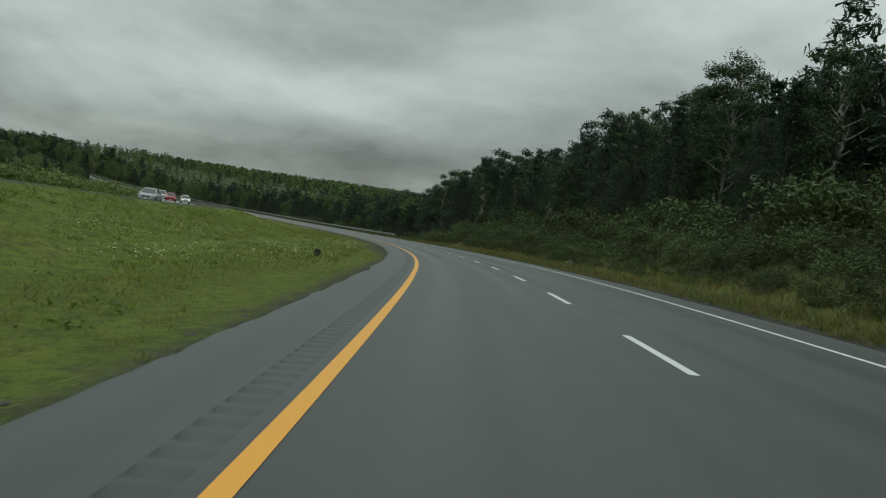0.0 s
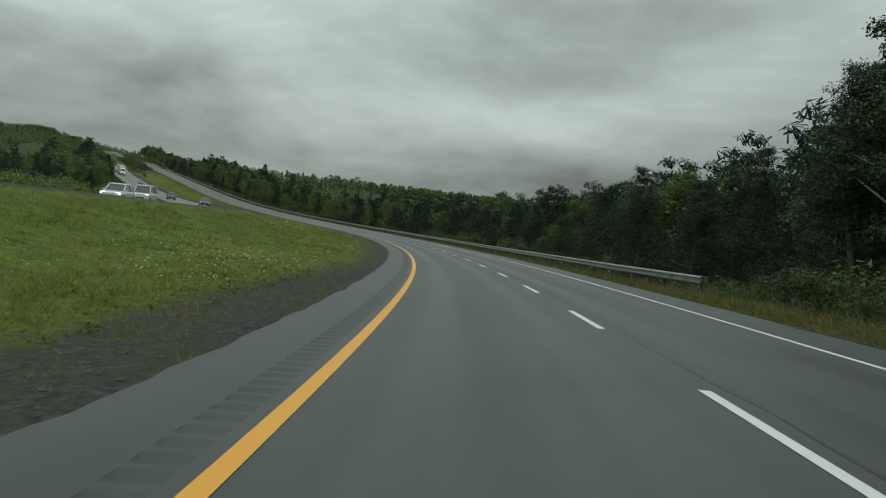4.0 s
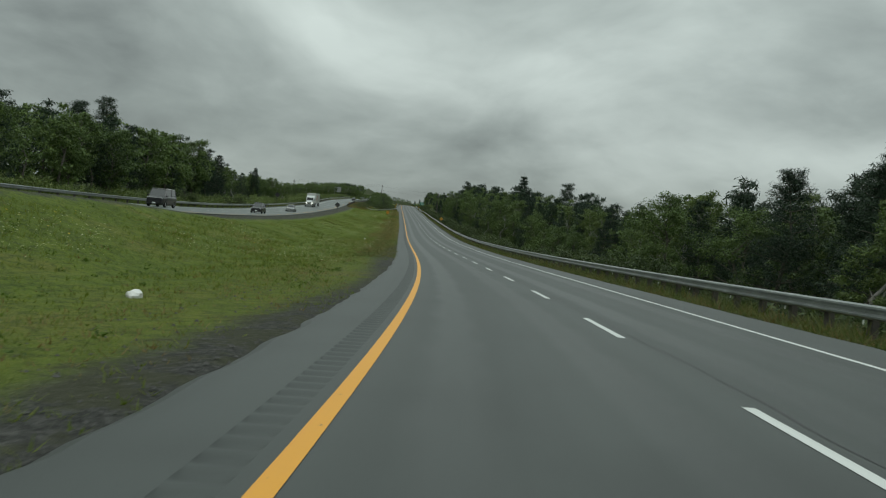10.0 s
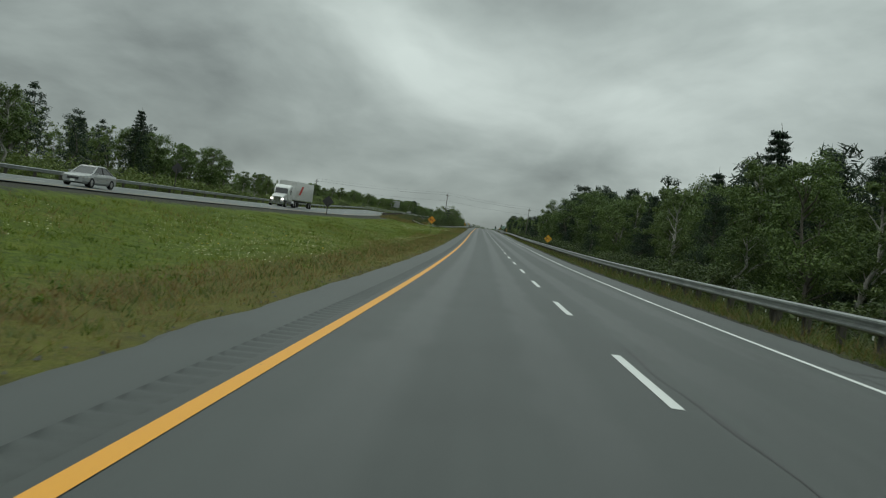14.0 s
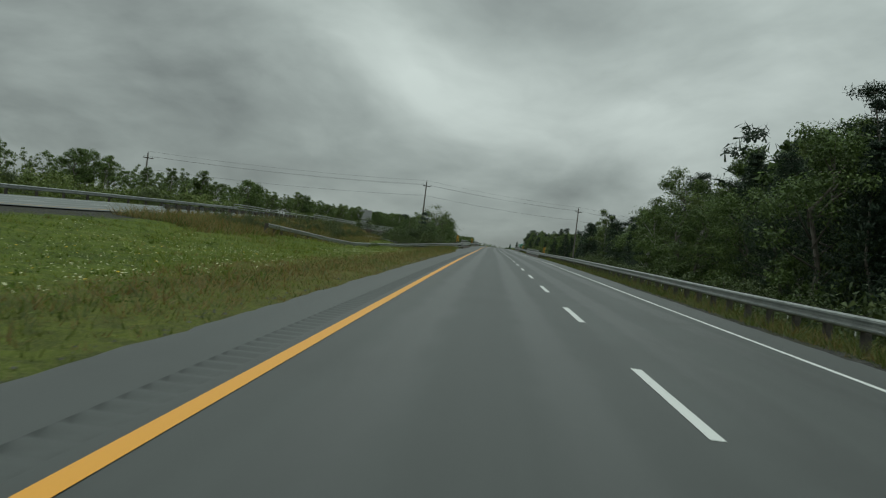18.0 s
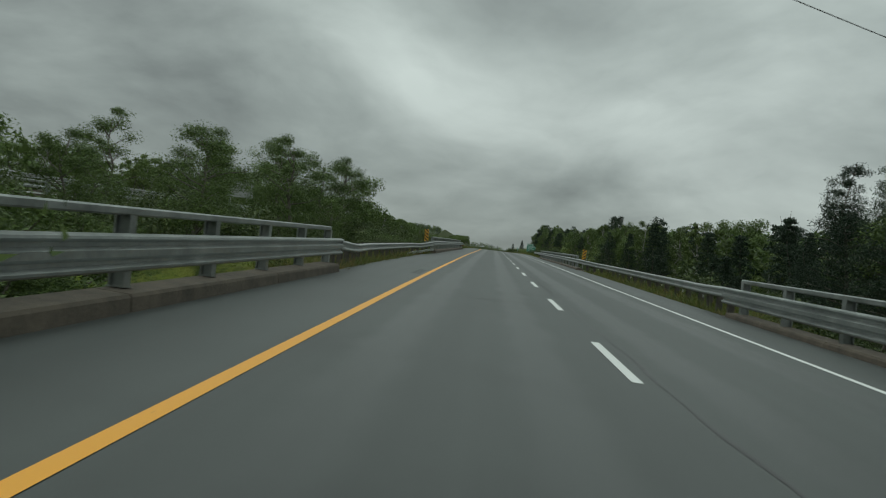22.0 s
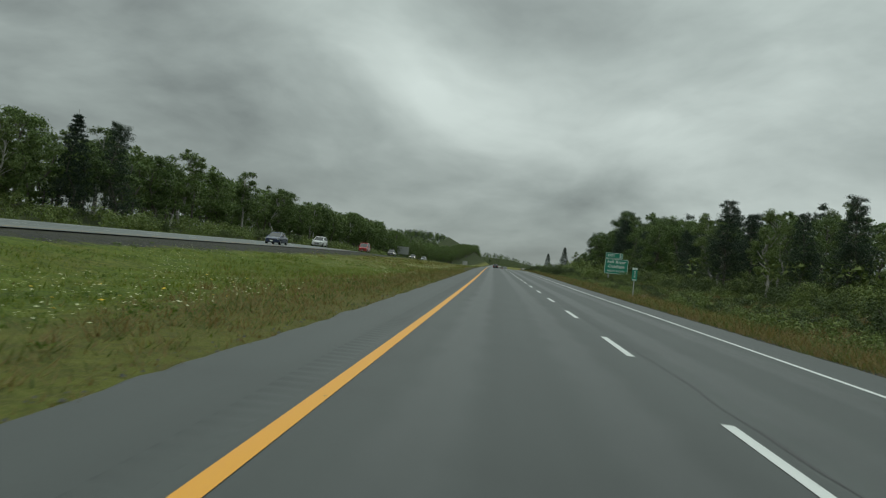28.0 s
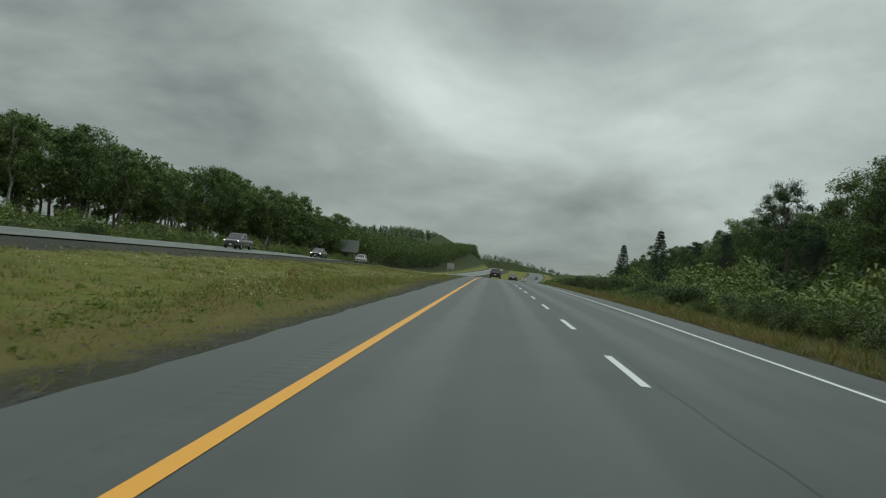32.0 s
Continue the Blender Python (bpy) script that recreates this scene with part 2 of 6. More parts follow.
class Mat:
    """A node material with a principled surface and short ways to wire it."""

    def __init__(self, name, rough=0.8, metal=0.0, color=(0.5, 0.5, 0.5), spec=0.5):
        self.m = bpy.data.materials.new(name)
        self.m.use_nodes = True
        self.n, self.l = self.m.node_tree.nodes, self.m.node_tree.links
        self.b = self.n["Principled BSDF"]
        self.b.inputs["Roughness"].default_value = rough
        self.b.inputs["Metallic"].default_value = metal
        self.b.inputs["Base Color"].default_value = (*color, 1)
        self.b.inputs["Specular IOR Level"].default_value = spec

    def put(self, sock, v):
        if isinstance(v, (int, float)):
            sock.default_value = v
        elif isinstance(v, tuple):
            sock.default_value = (*v, 1) if len(v) == 3 and len(sock.default_value) == 4 else v
        else:
            self.l.new(v, sock)

    def math(self, op, a, b=None, c=None, clamp=False):
        n = self.n.new("ShaderNodeMath")
        n.operation, n.use_clamp = op, clamp
        for i, v in enumerate((a, b, c)):
            if v is not None:
                self.put(n.inputs[i], v)
        return n.outputs[0]

    def noise(self, scale, detail=4.0, rough=0.55, vec=None, dist=0.0):
        n = self.n.new("ShaderNodeTexNoise")
        n.inputs["Scale"].default_value, n.inputs["Detail"].default_value = scale, detail
        n.inputs["Roughness"].default_value, n.inputs["Distortion"].default_value = rough, dist
        self.l.new(vec if vec is not None else self.pos(), n.inputs["Vector"])
        return n.outputs[0]

    def pos(self):
        return self.n.new("ShaderNodeNewGeometry").outputs["Position"]

    def obj(self):
        return self.n.new("ShaderNodeTexCoord").outputs["Object"]

    def uv(self):
        n = self.n.new("ShaderNodeUVMap")
        n.uv_map = "along"
        s = self.n.new("ShaderNodeSeparateXYZ")
        self.l.new(n.outputs[0], s.inputs[0])
        return s.outputs[0], s.outputs[1], n.outputs[0]

    def island(self):
        return self.n.new("ShaderNodeNewGeometry").outputs["Random Per Island"]

    def rand(self):
        return self.n.new("ShaderNodeObjectInfo").outputs["Random"]

    def ramp(self, fac, *stops):
        n = self.n.new("ShaderNodeValToRGB")
        e = n.color_ramp.elements
        while len(e) < len(stops):
            e.new(0.5)
        for k, (p, c) in zip(e, stops):
            k.position, k.color = p, (*c, 1)
        self.put(n.inputs[0], fac)
        return n.outputs[0]

    def mix(self, fac, a, b):
        n = self.n.new("ShaderNodeMix")
        n.data_type = "RGBA"
        self.put(n.inputs[0], fac)
        self.put(n.inputs[6], a)
        self.put(n.inputs[7], b)
        return n.outputs[2]

    def step(self, v, lo, hi):
        n = self.n.new("ShaderNodeMapRange")
        n.interpolation_type = "SMOOTHSTEP"
        self.put(n.inputs[0], v)
        n.inputs[1].default_value, n.inputs[2].default_value = lo, hi
        return n.outputs[0]

    def color(self, c):
        self.put(self.b.inputs["Base Color"], c)
        return self

    def rough(self, v):
        self.put(self.b.inputs["Roughness"], v)
        return self

    def bump(self, h, strength=0.3, dist=0.02):
        n = self.n.new("ShaderNodeBump")
        n.inputs["Strength"].default_value, n.inputs["Distance"].default_value = strength, dist
        self.l.new(h, n.inputs["Height"])
        self.l.new(n.outputs[0], self.b.inputs["Normal"])
        return self


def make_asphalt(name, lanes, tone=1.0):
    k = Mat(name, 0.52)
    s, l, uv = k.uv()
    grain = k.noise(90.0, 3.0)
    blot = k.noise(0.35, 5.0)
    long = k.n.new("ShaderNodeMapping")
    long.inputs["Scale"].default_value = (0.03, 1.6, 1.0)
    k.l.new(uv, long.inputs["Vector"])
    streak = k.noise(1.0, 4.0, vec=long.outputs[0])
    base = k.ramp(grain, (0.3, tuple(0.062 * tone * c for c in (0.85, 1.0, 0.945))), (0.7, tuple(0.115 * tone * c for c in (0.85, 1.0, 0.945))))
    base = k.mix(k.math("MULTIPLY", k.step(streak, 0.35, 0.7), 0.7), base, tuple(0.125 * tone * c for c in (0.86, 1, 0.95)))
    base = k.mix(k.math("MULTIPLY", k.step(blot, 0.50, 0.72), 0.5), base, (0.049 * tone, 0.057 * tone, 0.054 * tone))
    wob = k.math("MULTIPLY_ADD", k.noise(0.6, 2.0), 0.3, -0.15)
    lw = k.math("ADD", l, wob)
    worn = None
    for c in lanes:
        d = k.math("SUBTRACT", 1.0, k.step(k.math("ABSOLUTE", k.math("SUBTRACT", lw, c)), 0.12, 0.5))
        worn = d if worn is None else k.math("MAXIMUM", worn, d)
    if worn is not None:
        base = k.mix(k.math("MULTIPLY", worn, 0.4), base, (0.053 * tone, 0.062 * tone, 0.059 * tone))
        k.rough(k.math("MULTIPLY_ADD", worn, -0.10, 0.50))
    k.color(base)
    k.bump(k.math("ADD", grain, k.math("MULTIPLY", blot, 0.3)), 0.35, 0.006)
    return k.m


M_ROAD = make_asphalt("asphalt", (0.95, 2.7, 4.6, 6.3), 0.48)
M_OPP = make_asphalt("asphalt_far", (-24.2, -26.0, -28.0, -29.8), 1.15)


def make_ground():
    k = Mat("verge_ground", 0.95, spec=0.2)
    s, l, uv = k.uv()
    n1, n2, n3 = k.noise(0.12, 6.0, 0.6), k.noise(1.3, 6.0, 0.65), k.noise(24.0, 3.0, 0.7)
    lw = k.math("ADD", l, k.math("MULTIPLY_ADD", n2, 2.4, -1.2))
    grass = k.ramp(k.math("MULTIPLY_ADD", n2, 0.6, k.math("MULTIPLY", n1, 0.4)), (0.34, (0.044, 0.072, 0.008)), (0.5, (0.096, 0.140, 0.014)), (0.68, (0.162, 0.184, 0.028)))
    grass = k.mix(k.math("MULTIPLY", k.step(n1, 0.54, 0.70), 0.6), grass, (0.15, 0.125, 0.042))
    n5 = k.noise(3.2, 5.0, 0.7)
    grass = k.mix(k.math("MULTIPLY", k.step(n5, 0.46, 0.60), 0.75), grass, (0.034, 0.058, 0.010))
    grass = k.mix(k.math("MULTIPLY", k.step(n3, 0.50, 0.62), 0.6), grass, (0.190, 0.215, 0.058))
    dry = k.ramp(n3, (0.3, (0.085, 0.068, 0.022)), (0.7, (0.190, 0.145, 0.050)))
    n4 = k.noise(7.0, 5.0, 0.7)
    gravel = k.ramp(k.math("MULTIPLY_ADD", n4, 0.6, k.math("MULTIPLY", n3, 0.4)), (0.36, (0.016, 0.017, 0.016)), (0.5, (0.050, 0.050, 0.046)), (0.66, (0.12, 0.12, 0.11)))
    gravel = k.mix(k.math("MULTIPLY", k.step(n2, 0.46, 0.58), 0.55), gravel, (0.052, 0.056, 0.022))
    brush = k.ramp(n2, (0.3, (0.018, 0.026, 0.009)), (0.7, (0.055, 0.070, 0.022)))
    grass = k.mix(k.math("MULTIPLY", k.step(s, 900, 1000), k.math("MULTIPLY_ADD", k.step(n2, 0.42, 0.6), 0.45, 0.30)), grass, (0.185, 0.158, 0.052))
    # left: gravel by the asphalt, a rusty dry edge, then green; gravel again under the far carriageway's shoulder
    long = k.n.new("ShaderNodeMapping")
    long.inputs["Scale"].default_value = (0.018, 0.05, 1.0)
    k.l.new(uv, long.inputs["Vector"])
    stretch = k.noise(1.0, 2.0, vec=long.outputs[0])
    rusty = k.math("ADD", k.math("MULTIPLY", k.step(s, 385, 425), k.step(s, 520, 480)), k.math("ADD", k.math("MULTIPLY", k.step(s, 535, 560), k.step(s, 660, 635)), k.step(s, 860, 890)))
    c = k.mix(k.math("MULTIPLY", k.step(lw, -6.6, -4.0), k.math("MULTIPLY_ADD", rusty, 0.5, 0.1)), grass, dry)
    wide = k.math("MULTIPLY_ADD", stretch, -4.5, k.math("ADD", lw, k.math("MULTIPLY_ADD", k.step(s, 280, 240), 0.7, 2.2)))
    slim = k.math("ADD", k.math("MULTIPLY", k.step(s, 345, 375), k.step(s, 968, 945)), k.step(s, 75, 30))
    wide = k.math("MULTIPLY_ADD", slim, -1.35, wide)
    c = k.mix(k.step(wide, -3.1, -2.0), c, gravel)
    c = k.mix(k.step(k.math("MULTIPLY_ADD", k.step(s, 880, 920), -1.8, lw), -17.5, -18.8), c, gravel)
    c = k.mix(k.step(lw, -33.5, -35.0), c, grass)
    c = k.mix(k.step(lw, -37.0, -41.0), c, brush)
    c = k.mix(k.step(lw, 9.0, 9.8), c, k.mix(k.step(n2, 0.4, 0.6), dry, grass))
    c = k.mix(k.step(lw, 12.5, 16.0), c, brush)
    k.color(c)
    k.bump(k.math("ADD", n3, k.math("ADD", n2, n4)), 0.9, 0.07)
    return k.m


M_GROUND = make_ground()


def make_paint(name, col, wear=0.5):
    k = Mat(name, 0.5)
    n, g = k.noise(7.0, 6.0, 0.7), k.noise(60.0, 2.0)
    chip = k.step(k.math("ADD", n, k.math("MULTIPLY", g, 0.25)), 0.72 + 0.1 * (1 - wear), 0.86)
    k.color(k.mix(chip, k.mix(k.math("MULTIPLY", g, 0.25), col, tuple(v * 0.75 for v in col)), (0.08, 0.08, 0.078)))
    return k.m


M_WHITE = make_paint("white_road_paint", (0.62, 0.64, 0.62), 0.6)
M_YELLOW = make_paint("yellow_road_paint", (0.72, 0.33, 0.025), 0.3)


def make_leaf(name, a, b, c, thin=0.22):
    k = Mat(name, 0.55, spec=0.3)
    v = k.math("MULTIPLY_ADD", k.island(), 0.7, k.math("MULTIPLY", k.rand(), 0.3))
    col = k.ramp(v, (0.1, a), (0.55, b), (0.95, c))
    col = k.mix(k.math("MULTIPLY", k.noise(0.35, 2.0), 0.35), col, tuple(x * 0.6 for x in a))
    k.color(col)
    t = k.n.new("ShaderNodeBsdfTranslucent")
    k.put(t.inputs[0], col)
    m = k.n.new("ShaderNodeMixShader")
    m.inputs[0].default_value = thin
    k.l.new(k.b.outputs[0], m.inputs[1])
    k.l.new(t.outputs[0], m.inputs[2])
    k.l.new(m.outputs[0], k.n["Material Output"].inputs[0])
    return k.m


M_LEAF = make_leaf("broadleaf_foliage", (0.044, 0.074, 0.022), (0.094, 0.15, 0.038), (0.165, 0.232, 0.062))
# leaves of the tall trees: the dense wood's shade is put into their colour
M_TALL = make_leaf("shaded_tall_foliage", (0.018, 0.038, 0.016), (0.042, 0.078, 0.028), (0.085, 0.13, 0.044))
M_LEAF_B = make_leaf("birch_foliage", (0.050, 0.084, 0.024), (0.108, 0.160, 0.040), (0.18, 0.23, 0.070))
M_PINE = make_leaf("pine_needles", (0.012, 0.026, 0.016), (0.026, 0.050, 0.026), (0.052, 0.084, 0.038))
M_SPRUCE = make_leaf("spruce_needles", (0.012, 0.026, 0.015), (0.027, 0.052, 0.027), (0.054, 0.084, 0.040))
M_SHRUB = make_leaf("shrub_foliage", (0.030, 0.050, 0.016), (0.068, 0.102, 0.030), (0.130, 0.16, 0.055))
M_BRUSH = make_leaf("brush_foliage", (0.075, 0.112, 0.026), (0.150, 0.205, 0.050), (0.25, 0.28, 0.10))
M_GRASS = make_leaf("grass_blades", (0.074, 0.112, 0.010), (0.142, 0.188, 0.020), (0.240, 0.250, 0.048), 0.5)
M_VERGE = make_leaf("rough_grass_blades", (0.050, 0.075, 0.014), (0.095, 0.130, 0.026), (0.165, 0.185, 0.055), 0.5)
M_WEED = make_leaf("weed_leaves", (0.048, 0.090, 0.010), (0.110, 0.175, 0.020), (0.21, 0.26, 0.048), 0.4)
M_DRY = make_leaf("dry_grass_blades", (0.130, 0.092, 0.030), (0.205, 0.150, 0.050), (0.31, 0.25, 0.098), 0.5)
M_FLOWER = Mat("white_flowers", 0.7, color=(0.52, 0.53, 0.33)).m
M_YFLOWER = Mat("yellow_flowers", 0.7, color=(0.55, 0.38, 0.02)).m


def make_plain(name, a, b, scale, rough, metal=0.0, bump=0.3, dist=0.01, obj=False):
    k = Mat(name, rough, metal)
    v = k.obj() if obj else None
    n, g = k.noise(scale, 6.0, 0.6, v), k.noise(scale * 9, 3.0, 0.6, v)
    k.color(k.ramp(k.math("MULTIPLY_ADD", n, 0.7, k.math("MULTIPLY", g, 0.3)), (0.3, a), (0.7, b)))
    k.rough(k.math("MULTIPLY_ADD", n, 0.25, rough - 0.12))
    k.bump(g, bump, dist)
    return k.m


M_BARK = make_plain("grey_bark", (0.060, 0.052, 0.042), (0.17, 0.155, 0.13), 5.0, 0.9, bump=0.6, dist=0.02)
M_BIRCH = make_plain("pale_birch_bark", (0.12, 0.115, 0.10), (0.46, 0.45, 0.41), 3.0, 0.8)
M_GALV = make_plain("galvanised_steel", (0.19, 0.21, 0.20), (0.42, 0.44, 0.43), 1.5, 0.38, 0.85, 0.1, 0.002)
M_POST = make_plain("weathered_timber", (0.030, 0.027, 0.023), (0.10, 0.09, 0.078), 6.0, 0.9)
M_POLE = make_plain("tarred_pole_wood", (0.050, 0.045, 0.040), (0.13, 0.12, 0.105), 4.0, 0.85)
M_CONC = make_plain("stained_concrete", (0.030, 0.024, 0.017), (0.125, 0.103, 0.078), 2.2, 0.9, bump=0.7, dist=0.015)
M_GIRDER = make_plain("rusty_girder", (0.060, 0.036, 0.024), (0.13, 0.085, 0.060), 0.8, 0.85)
M_ROCK = make_plain("grey_stone", (0.07, 0.068, 0.065), (0.22, 0.215, 0.20), 3.0, 0.9, bump=0.6)
M_GRAVEL = make_plain("loose_gravel", (0.030, 0.030, 0.028), (0.115, 0.112, 0.105), 9.0, 0.9)
M_TAR = make_plain("tar_seal", (0.018, 0.018, 0.018), (0.032, 0.032, 0.033), 6.0, 0.45)
M_GREEN = make_plain("green_sign_sheet", (0.012, 0.19, 0.125), (0.018, 0.23, 0.15), 2.0, 0.4, bump=0.02)
M_SIGNWHITE = make_plain("white_sign_sheet", (0.66, 0.69, 0.67), (0.78, 0.80, 0.78), 2.0, 0.45, bump=0.02)
M_ORANGE = make_plain("amber_sign_sheet", (0.62, 0.24, 0.012), (0.72, 0.30, 0.018), 2.0, 0.45, bump=0.02)
M_AMBER = make_plain("yellow_sign_sheet", (0.60, 0.31, 0.02), (0.70, 0.37, 0.03), 2.0, 0.45, bump=0.02)
M_BLACK = make_plain("black_sign_film", (0.012, 0.012, 0.012), (0.02, 0.02, 0.02), 3.0, 0.5, bump=0.02)
M_RED = make_plain("red_sign_film", (0.40, 0.02, 0.015), (0.5, 0.03, 0.02), 3.0, 0.5, bump=0.02)
M_BACK = make_plain("bare_sign_aluminium", (0.30, 0.31, 0.31), (0.42, 0.43, 0.43), 2.0, 0.5, 0.4, 0.05)
M_DARKSIGN = make_plain("dark_sign_back", (0.020, 0.020, 0.021), (0.04, 0.04, 0.042), 2.0, 0.6, bump=0.05)
M_GLASS = Mat("tinted_car_glass", 0.06, color=(0.012, 0.014, 0.016), spec=0.8).m
M_TYRE = make_plain("tyre_rubber", (0.012, 0.012, 0.012), (0.024, 0.024, 0.024), 12.0, 0.85, obj=True)
M_RIM = make_plain("alloy_rim", (0.30, 0.30, 0.31), (0.5, 0.5, 0.5), 4.0, 0.35, 0.8, 0.05, obj=True)
M_TRIM = make_plain("black_plastic_trim", (0.014, 0.014, 0.015), (0.03, 0.03, 0.03), 6.0, 0.6, obj=True)
M_CHROME = Mat("chrome", 0.15, 1.0, (0.7, 0.7, 0.7)).m
M_TAIL = Mat("tail_lamp_lens", 0.2, color=(0.35, 0.012, 0.012)).m
M_WIRE = Mat("overhead_wire", 0.6, color=(0.05, 0.05, 0.052)).m
M_LITTER = Mat("white_plastic_litter", 0.5, color=(0.7, 0.7, 0.68)).m


def make_car_paint(name, col):
    k = Mat(name, 0.28, 0.15)
    n = k.noise(3.0, 5.0, 0.6, k.obj())
    k.color(k.mix(k.math("MULTIPLY", n, 0.3), col, tuple(0.6 * c + 0.03 for c in col)))
    k.rough(k.math("MULTIPLY_ADD", n, 0.2, 0.2))
    k.b.inputs["Coat Weight"].default_value = 0.5
    return k.m


PAINT = {n: make_car_paint(n + "_car_paint", c) for n, c in dict(white=(0.62, 0.63, 0.62), silver=(0.34, 0.35, 0.35), black=(0.014, 0.014, 0.016),
         grey=(0.09, 0.095, 0.10), red=(0.36, 0.020, 0.018), blue=(0.020, 0.035, 0.085)).items()}
M_LAMP = Mat("lit_headlamp", 0.3, color=(0.9, 0.9, 0.85))
M_LAMP.b.inputs["Emission Color"].default_value = (1.0, 0.93, 0.8, 1)
M_LAMP.b.inputs["Emission Strength"].default_value = 3.0
M_LAMP = M_LAMP.m
M_LAMP_OFF = Mat("clear_headlamp", 0.15, color=(0.45, 0.46, 0.46)).m

# ================= building helpers =================


def mesh_of(name, verts, faces, mats, uv=None, index=None, smooth=False):
    me = bpy.data.meshes.new(name)
    if isinstance(verts, np.ndarray) and isinstance(faces, np.ndarray):
        n, k = faces.shape
        me.vertices.add(len(verts))
        me.vertices.foreach_set("co", verts.astype(np.float32).ravel())
        me.loops.add(n * k)
        me.loops.foreach_set("vertex_index", faces.astype(np.int32).ravel())
        me.polygons.add(n)
        me.polygons.foreach_set("loop_start", np.arange(0, n * k, k, dtype=np.int32))
        me.update(calc_edges=True)
    else:
        me.from_pydata([tuple(v) for v in verts], [], faces if isinstance(faces, list) else faces.tolist())
    for m in mats if isinstance(mats, (list, tuple)) else [mats]:
        me.materials.append(m)
    if uv is not None:
        lay = me.uv_layers.new(name="along")
        idx = np.empty(len(me.loops), dtype=np.int32)
        me.loops.foreach_get("vertex_index", idx)
        lay.data.foreach_set("uv", np.asarray(uv, np.float32)[idx].ravel())
    if index is not None:
        me.polygons.foreach_set("material_index", np.asarray(index, np.int32))
    if smooth:
        me.polygons.foreach_set("use_smooth", np.ones(len(me.polygons), bool))
    me.update()
    return me


def child(name, mesh, parent, label="", m=None):
    ob = new(name, mesh)
    ob.parent = parent
    if m is not None:
        ob.matrix_basis = m
    if label:
        ob["label"] = label
    return ob


class Geo:
    """Collects vertices and faces of one part."""

    def __init__(self):
        self.v, self.f = [], []

    def add(self, verts, faces):
        o = len(self.v)
        self.v += [tuple(p) for p in verts]
        self.f += [tuple(i + o for i in f) for f in faces]
        return self

    def box(self, size, at=(0, 0, 0), m=None, ch=0.0):
        """A box with chamfered upright edges."""
        x, y, z = (a / 2 for a in size)
        c = min(ch, x * 0.9, y * 0.9)
        ring = [(x - c, -y), (x, -y + c), (x, y - c), (x - c, y), (-x + c, y), (-x, y - c), (-x, -y + c), (-x + c, -y)] if c > 0 else [(x, -y), (x, y), (-x, y), (-x, -y)]
        n = len(ring)
        pts = [Vector((a + at[0], b + at[1], h + at[2])) for h in (-z, z) for a, b in ring]
        if m is not None:
            pts = [m @ p for p in pts]
        return self.add(pts, [tuple(range(n - 1, -1, -1)), tuple(range(n, 2 * n))] + [(i, (i + 1) % n, n + (i + 1) % n, n + i) for i in range(n)])

    def tube(self, pts, radii, sides=6, cap=True):
        pts = [Vector(p) for p in pts]
        rings = []
        for i, p in enumerate(pts):
            d = (pts[min(i + 1, len(pts) - 1)] - pts[max(i - 1, 0)]).normalized()
            a = d.cross(Vector((0, 0, 1)) if abs(d.z) < 0.9 else Vector((1, 0, 0))).normalized()
            b = d.cross(a)
            rings.append([p + float(radii[i]) * (math.cos(2 * math.pi * k / sides) * a + math.sin(2 * math.pi * k / sides) * b) for k in range(sides)])
        fs = [(r * sides + k, r * sides + (k + 1) % sides, (r + 1) * sides + (k + 1) % sides, (r + 1) * sides + k) for r in range(len(pts) - 1) for k in range(sides)]
        if cap:
            fs += [tuple(range(sides)), tuple(range((len(pts) - 1) * sides, len(pts) * sides))]
        return self.add([v for r in rings for v in r], fs)

    def mesh(self, name, mat, smooth=False):
        return mesh_of(name, self.v, self.f, mat, smooth=smooth)


def part(name, geo, mat, parent, label="", m=None, smooth=False):
    return child(name, geo.mesh(name, mat, smooth), parent, label, m)


def ribbon(s, ls, dz, mat, name, tilt=True, extra=None, lat=None):
    """A strip along the road: rows at s, columns at ls, dz over the road plane."""
    s, ls = np.asarray(s, float), np.asarray(ls, float)
    A, B = np.meshgrid(s, ls, indexing="ij")
    if lat is not None:
        B = lat(A, B)
    h = np.broadcast_to(np.asarray(dz, float), A.shape) if extra is None else extra(A, B)
    v = P(A, B, h, tilt).reshape(-1, 3)
    n, w = len(s), len(ls)
    i = (np.arange(n - 1)[:, None] * w + np.arange(w - 1)[None]).ravel()
    f = np.stack([i, i + 1, i + w + 1, i + w], 1)
    return mesh_of(name, v, f, mat, np.stack([A.ravel(), B.ravel()], 1), smooth=True)


# ================= the ground, the two carriageways =================
LC = np.array([-80, -66, -56, -50, -45, -41, -38, -36, -34.5, -33, -31.8, -27, -21.8, -20, -18.6, -17, -15, -13, -11, -9.5, -8, -6.8, -5.8, -4.9, -4.1, -3.4, -2.8, -2.3, -1.9, -1.6, -1.44,
               3.6, 8.69, 8.9, 9.4, 10, 10.7, 11.5, 12.4, 13.5, 15, 17, 19, 22, 26, 31, 38, 48, 62, 85])
SG = np.concatenate([np.arange(-75, 1120, 2.5), np.arange(1120, 2300, 12.0)])
A, B = np.meshgrid(SG, LC, indexing="ij")
gv = P(A, B, ground(A, B), False).reshape(-1, 3)
n, w = A.shape
i = (np.arange(n - 1)[:, None] * w + np.arange(w - 1)[None]).ravel()
gf = np.stack([i, i + 1, i + w + 1, i + w], 1)
